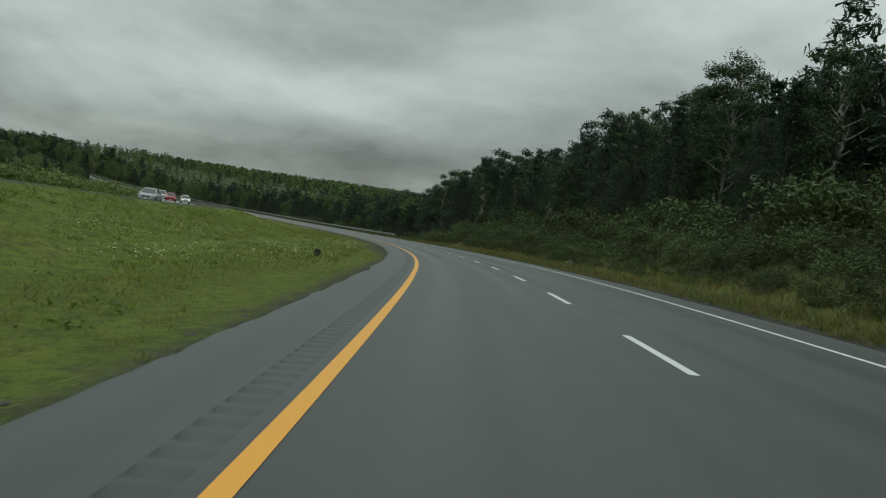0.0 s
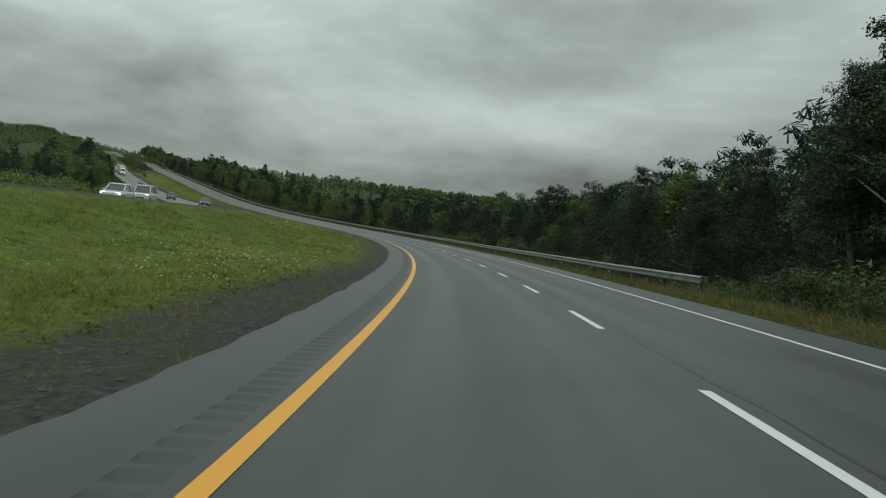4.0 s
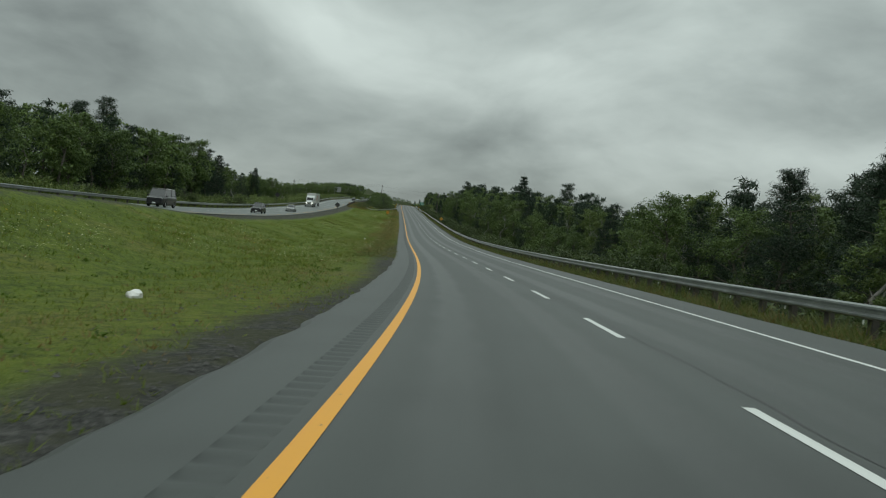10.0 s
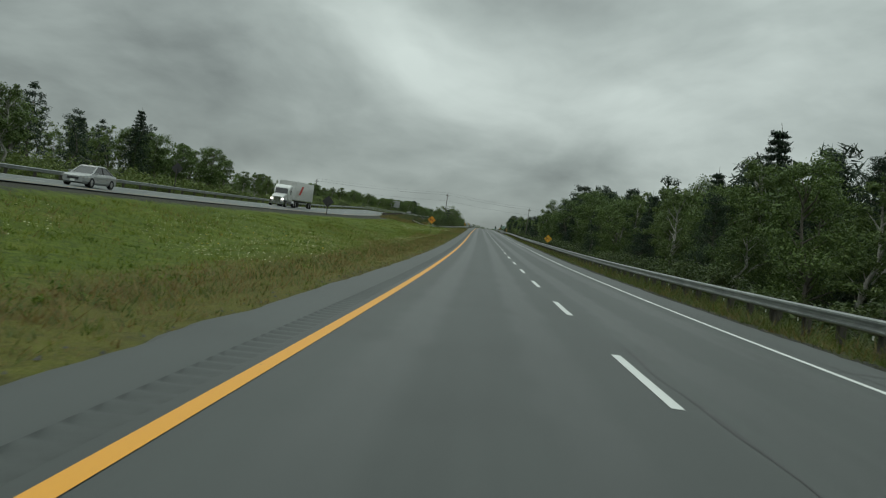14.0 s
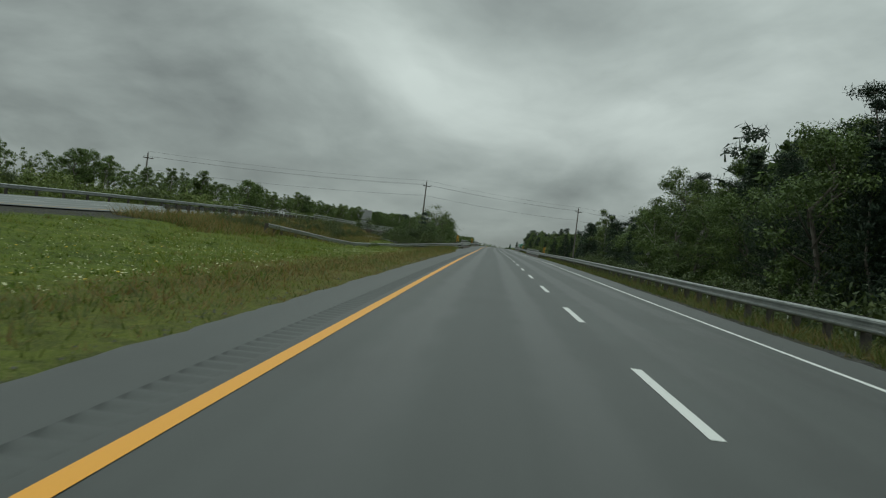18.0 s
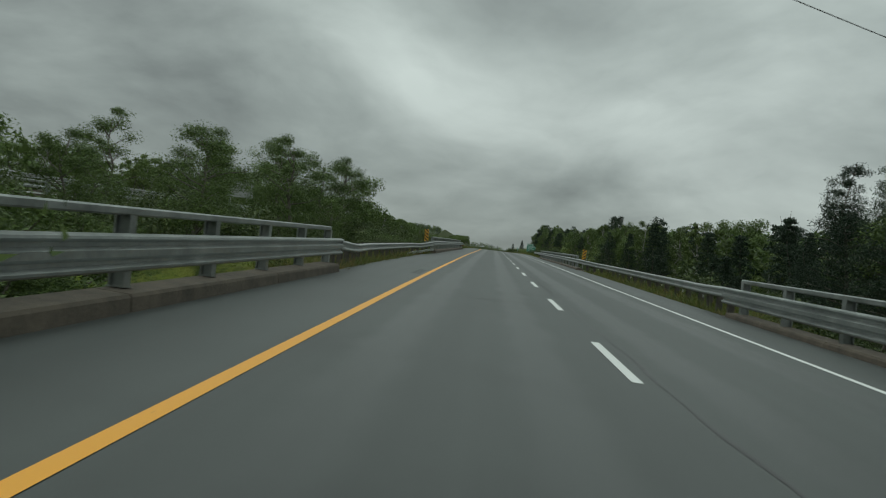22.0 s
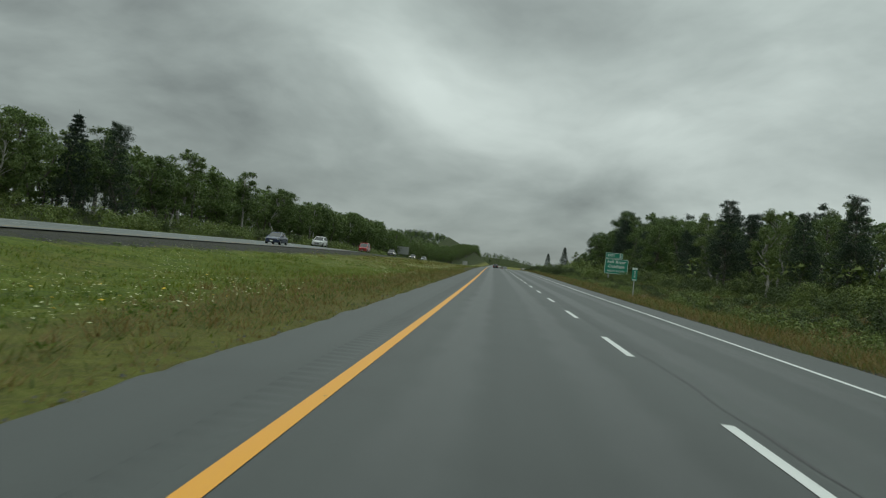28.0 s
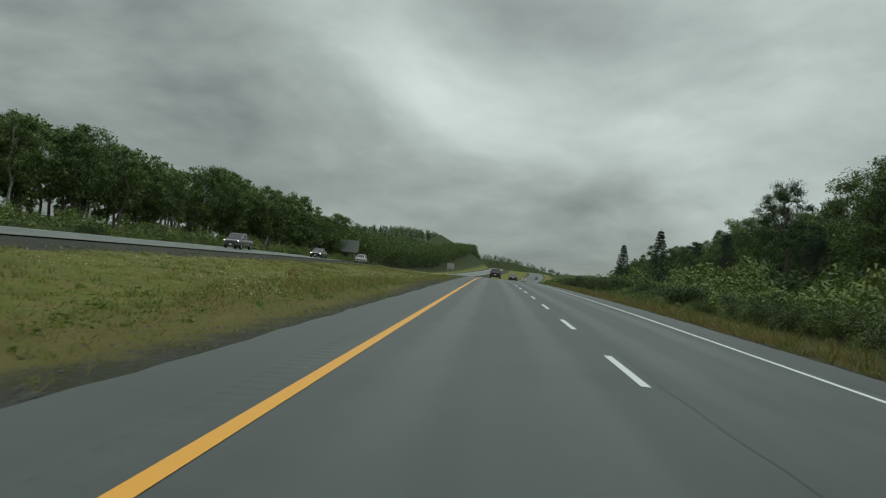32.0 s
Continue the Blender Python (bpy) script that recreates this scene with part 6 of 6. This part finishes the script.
def lorry(s, l):
    r = new("articulated_lorry")
    slope = math.degrees(math.atan(float(np.interp(s, SS, grade_s))))
    r.matrix_basis = stand(s, l, float(opp_top(s, l)), 0) @ pose(0, 0, 0, slope) @ pose(0, 0, 0, 0, 0, 180)
    tagged(r, "white articulated lorry with a box trailer and lit headlamps", "truck")
    part("bonnet", shell([(1.2, 0.92, 0.9, 2.0), (2.4, 0.90, 0.6, 1.85), (3.2, 0.85, 0.55, 1.65), (3.45, 0.75, 0.6, 1.45)]), PAINT["white"], r)
    part("cab", shell([(-1.0, 1.15, 0.8, 3.0), (0.3, 1.2, 0.8, 3.3), (1.0, 1.15, 0.9, 2.9), (1.35, 1.05, 1.2, 2.0)]), PAINT["white"], r)
    part("windscreen", Geo().add([(0.98, 1.42, 1.95), (-0.98, 1.42, 1.95), (-0.90, 1.08, 2.75), (0.90, 1.08, 2.75)], [(0, 1, 2, 3)]).box((1.9, 0.03, 0.05), (0, 1.40, 1.93)), M_GLASS, r, "dark windscreen")
    part("grille", Geo().box((1.0, 0.06, 0.75), (0, 3.48, 1.05), ch=0.04), M_CHROME, r, "chrome grille")
    part("bumper", Geo().box((2.3, 0.25, 0.35), (0, 3.45, 0.55), ch=0.08), M_CHROME, r, "chrome bumper")
    for sx in (1, -1):
        part("headlamp", Geo().box((0.32, 0.16, 0.24), (sx * 0.78, 3.38, 1.12), ch=0.04), M_LAMP, r)
        part("mirror", Geo().box((0.10, 0.12, 0.6), (sx * 1.4, 1.25, 2.2), ch=0.03), M_TRIM, r)
        part("fuel_tank", Geo().tube([(sx * 0.95, -1.8, 0.75), (sx * 0.95, -0.4, 0.75)], [0.33, 0.33], 12), M_CHROME, r)
        for y in (2.6, -2.2, -3.5, -13.0, -14.3):
            wheel(r, sx * 1.05, y, 0.50, 0.34)
        part("trailer_mark", Geo().add([(sx * 1.312, -5.5, 2.0), (sx * 1.312, -4.2, 2.0), (sx * 1.312, -6.2, 3.4), (sx * 1.312, -7.6, 3.4)], [(0, 1, 2, 3)]), M_RED, r, "red slanted stripe")
        part("trailer_rail", Geo().box((0.06, 12.6, 0.14), (sx * 1.29, -8.5, 1.22)), M_BACK, r)
    part("trailer_box", Geo().box((2.6, 12.8, 2.75), (0, -8.5, 2.62), ch=0.05), PAINT["white"], r, "plain white trailer box")
    part("chassis", Geo().box((1.0, 15.5, 0.25), (0, -6.5, 0.95)), M_TRIM, r)


for form, paint, s, l, label in (
        ("sedan", "silver", 90, -25.0, "silver oncoming saloon car on the far lanes"), ("suv", "red", 163, -28.3, "dark red oncoming sport utility car"),
        ("suv", "white", 186, -24.9, "white oncoming sport utility car with headlamps on"), ("van", "white", 212, -28.3, "white oncoming delivery van with headlamps on"),
        ("pickup", "grey", 268, -25.0, "dark grey oncoming pickup truck with headlamps on"), ("suv", "grey", 329, -28.2, "dark grey oncoming sport utility car"),
        ("van", "black", 377, -28.3, "black oncoming passenger van"), ("suv", "black", 420, -25.0, "black oncoming sport utility car"),
        ("sedan", "silver", 461, -25.2, "silver oncoming hatchback car"),
        ("pickup", "black", 702, -25.0, "black oncoming pickup truck on the far bridge"), ("suv", "white", 868, -25.0, "white oncoming car with headlamps on"),
        ("suv", "white", 1003, -28.3, "white oncoming sport utility car"), ("sedan", "blue", 964.5, -25.0, "dark blue oncoming saloon car"),
        ("sedan", "black", 1128, -25.0, "black oncoming saloon car with headlamps on"), ("van", "red", 1050, -28.3, "bright red oncoming van"),
        ("pickup", "grey", 1100, -28.3, "grey oncoming pickup truck with headlamps on"), ("suv", "silver", 1165, -25.0, "silver oncoming car in the distance")):
    vehicle(form, paint, s, l, lit="headlamps" in label, label=label)
lorry(526, -28.2)
for form, paint, s, l, label in (("suv", "black", 1148, 1.9, "black sport utility car ahead in the passing lane"), ("sedan", "grey", 1172, 5.3, "dark grey car ahead in the outer lane"),
                                 ("suv", "white", 1400, 1.9, "white car far ahead up the hill"), ("suv", "silver", 1470, 5.3, "silver car far ahead up the hill")):
    vehicle(form, paint, s, l, True, False, label, float(near_level(s, l)) + 0.005)

# ================= verge: grass, flowers, stones, litter =================


def tufts(name, rng, s, l, h, w, mat, label, blades=5):
    """Grass as many small bent blades."""
    n = len(s)
    base = P(s, l, ground(s, l) - 0.02, False)
    b = np.repeat(base, blades, 0)
    hh = np.repeat(h, blades) * rng.uniform(0.5, 1.15, n * blades)
    a = rng.uniform(0, 2 * np.pi, n * blades)
    off = rng.uniform(0, 1, n * blades) * np.repeat(w, blades)
    b = b + np.stack([np.cos(a) * off, np.sin(a) * off, np.zeros_like(a)], 1)
    a2 = a + rng.normal(size=n * blades) * 0.9
    bend = hh * rng.uniform(0.5, 1.9, n * blades)
    bw = (0.007 + 0.022 * hh) * rng.uniform(0.7, 1.5, n * blades)
    d = np.stack([np.cos(a2), np.sin(a2), np.zeros_like(a2)], 1)
    q = np.stack([-np.sin(a2), np.cos(a2), np.zeros_like(a2)], 1)
    v = np.stack([b - q * bw[:, None], b + q * bw[:, None], b + d * bend[:, None] + np.stack([0 * hh, 0 * hh, hh], 1)], 1).reshape(-1, 3)
    f = np.arange(len(v)).reshape(-1, 3)
    tagged(new(name, mesh_of(name, v, f, mat)), label, "grass", kind="stuff")


rng = np.random.default_rng(77)


def patch(s, l):
    return np.sin(s * 0.13 + 0.4 * l) + np.sin(s * 0.047 - 0.3 * l + 1.3) + 0.6 * np.sin(s * 0.41 + l)


def scatter(n, l0, l1, power=1.0, s0=-12, s1=1120):
    s, l = rng.uniform(s0, s1, n), l0 + (l1 - l0) * rng.uniform(0, 1, n) ** power
    keep = (l > 0) | (l < left_edge(s) - 0.03)
    for g0, g1 in GAPS:
        keep &= ~((s > g0 - 1) & (s < g1 + 1) & (l > -20))
    return s[keep], l[keep]


s, l = scatter(124000, -2.2, -17.0, 1.35)
keep = (s < 890) | (l > -15.9 + rng.normal(size=len(s)) * 0.5)
s, l = s[keep], l[keep]
tall = np.clip((-l - 2.6) / 2.5, 0.25, 1) * (0.20 + 0.06 * patch(s, l).clip(-1, 1.5))
dry = (rng.uniform(size=len(s)) < np.where(s > 940, 0.55, np.where(-l < 5.6 + 0.5 * patch(s, l), np.where(((s > 395) & (s < 510)) | ((s > 540) & (s < 650)) | (s > 860), 0.7, 0.12), np.where(patch(s, l) > 1.2, 0.2, 0.05))))
tufts("grass", rng, s[~dry], l[~dry], tall[~dry], np.full((~dry).sum(), 0.22), M_GRASS, "long green grass over the median")
tufts("dry_grass", rng, s[dry], l[dry], tall[dry] * 0.95, np.full(dry.sum(), 0.2), M_DRY, "rusty dry grass along the shoulder")
s, l = scatter(42000, -1.75, -5.2, 0.9)
keep = patch(s * 2.6, l * 2.0) + rng.normal(size=len(s)) * 0.5 + 0.9 * (-l - 2.9) > 0.0
s, l = s[keep], l[keep]
dry = rng.uniform(size=len(s)) < np.where(np.sin(s * 0.021 + 1.0) + np.sin(s * 0.0073) > 0.0, 0.55, 0.3)
h = 0.07 + 0.07 * rng.uniform(size=len(s))
tufts("short_grass", rng, s[~dry], l[~dry], h[~dry], np.full((~dry).sum(), 0.10), M_GRASS, "short weedy grass creeping over the gravel edge", 4)
tufts("dry_short_grass", rng, s[dry], l[dry], h[dry], np.full(dry.sum(), 0.10), M_DRY, "short brown weeds in the gravel edge", 4)
s, l = scatter(24000, -1.3, -4.2, 1.2, 335, 965)
dry = rng.uniform(size=len(s)) < np.where(((s > 385) & (s < 520)) | ((s > 545) & (s < 660)) | (s > 860), 0.6, 0.35)
h = 0.08 + 0.16 * np.clip((-l - 1.4) / 1.5, 0, 1) * rng.uniform(0.6, 1.2, len(s))
tufts("edge_grass", rng, s[~dry], l[~dry], h[~dry], np.full((~dry).sum(), 0.16), M_VERGE, "rough grass growing up to the asphalt edge", 5)
tufts("dry_edge_grass", rng, s[dry], l[dry], h[dry], np.full(dry.sum(), 0.16), M_DRY, "rusty dry grass growing up to the asphalt edge", 5)
for a, b in ((617, 651), (690, 728), (779, 842)):
    s, l = scatter(2600, -2.3, -4.8, 1.0, a, b)
    dry = rng.uniform(size=len(s)) < 0.3
    h = 0.18 + 0.30 * rng.uniform(size=len(s))
    tufts("rail_grass", rng, s[~dry], l[~dry], h[~dry], np.full((~dry).sum(), 0.18), M_VERGE, "tall tangled grass under the median guard rail", 6)
    tufts("dry_rail_grass", rng, s[dry], l[dry], h[dry], np.full(dry.sum(), 0.18), M_DRY, "dry weeds under the median guard rail", 6)
s, l = scatter(7000, -13.8, -20.2, 1.0, 580, 648)
dry = rng.uniform(size=len(s)) < 0.6
h = 0.35 + 0.45 * rng.uniform(size=len(s))
tufts("bank_grass", rng, s[~dry], l[~dry], h[~dry], np.full((~dry).sum(), 0.25), M_VERGE, "tall weeds on the bank below the far lanes", 5)
tufts("dry_bank_grass", rng, s[dry], l[dry], h[dry], np.full(dry.sum(), 0.25), M_DRY, "tall pale dry grass on the bank below the far lanes", 5)
s, l = scatter(26000, 8.85, 10.4, 1.0)
h = 0.20 + 0.34 * np.clip((l - 8.9) / 0.9, 0, 1) * rng.uniform(0.5, 1.1, len(s))
dry = rng.uniform(size=len(s)) < np.where(s > 840, 0.65, np.where(s < 150, 0.45, 0.25))
tufts("verge_grass", rng, s[~dry], l[~dry], h[~dry], np.full((~dry).sum(), 0.16), M_VERGE, "tall rough grass round the guard rail posts", 6)
tufts("dry_verge_grass", rng, s[dry], l[dry], h[dry] * 0.9, np.full(dry.sum(), 0.16), M_DRY, "dry pale grass stems at the road's edge", 6)
s, l = scatter(9000, 11.0, 21.0, 1.0, 850, 1015)
tufts("scrub_grass", rng, s, l, 0.25 + 0.3 * rng.uniform(size=len(s)), np.full(len(s), 0.25), M_DRY, "dry scrubby grass round the exit sign", 5)
s, l = scatter(34000, 8.85, 13.0, 1.3)
dry = rng.uniform(size=len(s)) < np.where(s > 840, 0.5, 0.2)
h = 0.16 + 0.26 * np.clip((l - 9.2) / 2.5, 0, 1)
tufts("grass", rng, s[~dry], l[~dry], h[~dry], np.full((~dry).sum(), 0.2), M_VERGE, "rough green grass under the guard rail")
tufts("dry_grass", rng, s[dry], l[dry], h[dry], np.full(dry.sum(), 0.2), M_DRY, "dry yellow grass beside the road")
s, l = scatter(9000, -33.5, -38.0, 1.0)
tufts("grass", rng, s, l, np.full(len(s), 0.45), np.full(len(s), 0.4), M_GRASS, "tall grass beyond the oncoming lanes", 4)


def flowers(name, n, mat, rad, label, thresh, hmin, hmax, l0=-3.6, l1=-15):
    s, l = scatter(n, l0, l1, 1.1)
    keep = patch(s * 1.3 + 40, l) > thresh
    s, l = s[keep], l[keep]
    c = P(s, l, ground(s, l) + rng.uniform(hmin, hmax, len(s)), False)
    k = 6
    a = np.arange(k) * 2 * np.pi / k
    r = rad * rng.uniform(0.5, 1.3, len(s))
    tilt = rng.normal(size=(len(s), 2)) * 0.25
    ring = np.stack([np.cos(a), np.sin(a)], 1)
    v = c[:, None, :] + np.concatenate([ring[None] * r[:, None, None], ((ring[None] * tilt[:, None, :]).sum(2) * r[:, None])[..., None]], 2)
    top = c + np.array([0, 0, 1.0]) * (r * 0.35)[:, None]
    v = np.concatenate([v, top[:, None]], 1).reshape(-1, 3)
    b = np.arange(len(s)) * (k + 1)
    f = [(o + j, o + (j + 1) % k, o + k) for o in b.tolist() for j in range(k)]
    tagged(new(name, mesh_of(name, v, f, mat)), label, "wildflowers", kind="stuff")


flowers("white_wildflowers", 64000, M_FLOWER, 0.022, "scattered white wildflower heads in the median grass", 0.0, 0.12, 0.36)
flowers("yellow_wildflowers", 5000, M_YFLOWER, 0.03, "scattered yellow wildflower heads in the median grass", 1.2, 0.25, 0.45)

# broad-leaved weeds in clumps over the grass
s, l = scatter(11000, -3.0, -17.5, 1.2)
keep = patch(s * 1.9 + 11, l * 1.4) + rng.normal(size=len(s)) * 0.6 > -0.2
s, l = s[keep], l[keep]
c = P(s, l, ground(s, l) + 0.06, False)
v, f = leaf_cloud(rng, c, rng.uniform(0.12, 0.42, len(s)), 22, 0.040, 0.45)
tagged(new("weeds", mesh_of("weeds", v, f, M_WEED)), "low leafy weeds and clover in the median grass", "weeds", kind="stuff")
# ragged weeds at the broken asphalt edge
s, l = scatter(9000, -1.25, -2.3, 1.0)
keep = (patch(s * 3.1, l * 2.0) > 0.5) & (l < left_edge(s) - 0.04)
tufts("edge_weeds", rng, s[keep], l[keep], np.full(keep.sum(), 0.09), np.full(keep.sum(), 0.10), M_GRASS, "small weeds along the broken asphalt edge", 5)

# gravel on the shoulder's edge
s, l = scatter(34000, -1.15, -4.0, 1.5)
keep = (l < left_edge(s) + 0.06) & ((l > left_edge(s) - 0.5) | ((s > 60) & (s < 350)) | (s > 955))
s, l = s[keep], l[keep]
v0 = P(s, l, ground(s, l) + 0.01, False)
r = 0.010 + 0.035 * rng.uniform(0, 1, len(s)) ** 2.5
oct_ = np.array([(1, 0, 0), (0, 1, 0), (-1, 0, 0), (0, -1, 0), (0, 0, 0.7)])
v = (v0[:, None] + oct_[None] * r[:, None, None] * rng.uniform(0.6, 1.3, (len(s), 5, 1))).reshape(-1, 3)
f = [(o + a, o + b, o + 4) for o in (np.arange(len(s)) * 5).tolist() for a, b in ((0, 1), (1, 2), (2, 3), (3, 0))]
tagged(new("gravel", mesh_of("gravel", v, f, M_GRAVEL)), "loose grey gravel along the asphalt's edge", "gravel", kind="stuff")


def lump(seed, r, squash, mat, name, label, category, s, l):
    q = np.random.default_rng(seed)
    bm = bmesh.new()
    bmesh.ops.create_icosphere(bm, subdivisions=2, radius=r)
    for vv in bm.verts:
        vv.co *= 1 + 0.35 * noise.noise(vv.co * (1.6 / r) + Vector((seed, 0, 0)))
        vv.co.z *= squash
    me = bpy.data.meshes.new(name)
    bm.to_mesh(me)
    bm.free()
    me.materials.append(mat)
    ob = new(name, me)
    ob.matrix_basis = stand(s, l, float(ground(s, l)) + r * squash * 0.35, q.uniform(0, 360))
    tagged(ob, label, category)


for k, (s, l, r) in enumerate(((931, 12.6, 0.35), (934.5, 13.4, 0.28), (940, 13.0, 0.4), (983, 15.5, 0.35), (1023, 12.0, 0.3), (96, 11.5, 0.3), (60, 12.2, 0.35), (870, 13, 0.4), (955, 14.5, 0.5))):
    lump(k + 1, r, 0.6, M_ROCK, "rock", "weathered grey rock lying in scrub", "rock", s, l)
for k, (s, l, r) in enumerate(((300.5, -5.2, 0.16), (388.5, -5.6, 0.16), (861, -3.7, 0.06), (985.5, -3.6, 0.05), (990, -4.6, 0.05), (238, -2.2, 0.09), (24, 10.6, 0.16))):
    lump(k + 40, r, 0.7, M_LITTER if k != 6 else M_POST, "litter", "scrap of pale litter lying in the grass", "litter", s, l)
lump(77, 0.16, 0.25, M_TYRE, "tyre_scrap", "black scrap of torn tyre on the shoulder", "debris", 1017.5, -0.9)
bucket = new("bucket")
bucket.matrix_basis = stand(36.5, -4.4, float(ground(36.5, -4.4)) - 0.02, 20, scale=0.7) @ pose(0, 0, 0, 6, 8, 0)
tagged(bucket, "dark dented bucket standing in the median grass", "bucket")
g = Geo()
n = 16
prof = [(0.0, 0.0), (0.15, 0.0), (0.165, 0.12), (0.21, 0.46), (0.225, 0.48), (0.205, 0.47), (0.15, 0.10), (0.0, 0.08)]
g.add([(r * math.cos(2 * math.pi * k / n) * (1 + 0.05 * math.sin(3 * k)), r * math.sin(2 * math.pi * k / n), z) for k in range(n) for r, z in prof], [(k * 8 + j, ((k + 1) % n) * 8 + j, ((k + 1) % n) * 8 + j + 1, k * 8 + j + 1) for k in range(n) for j in range(7)])
part("shell", g, M_TRIM, bucket)
part("carrying_loop", Geo().tube([(0.22 * math.cos(a), 0.10 * math.sin(a) + 0.1, 0.44 - 0.18 * math.sin(a)) for a in np.linspace(0, math.pi, 9).tolist()], [0.008] * 9, 5), M_BACK, bucket, "bent wire loop")
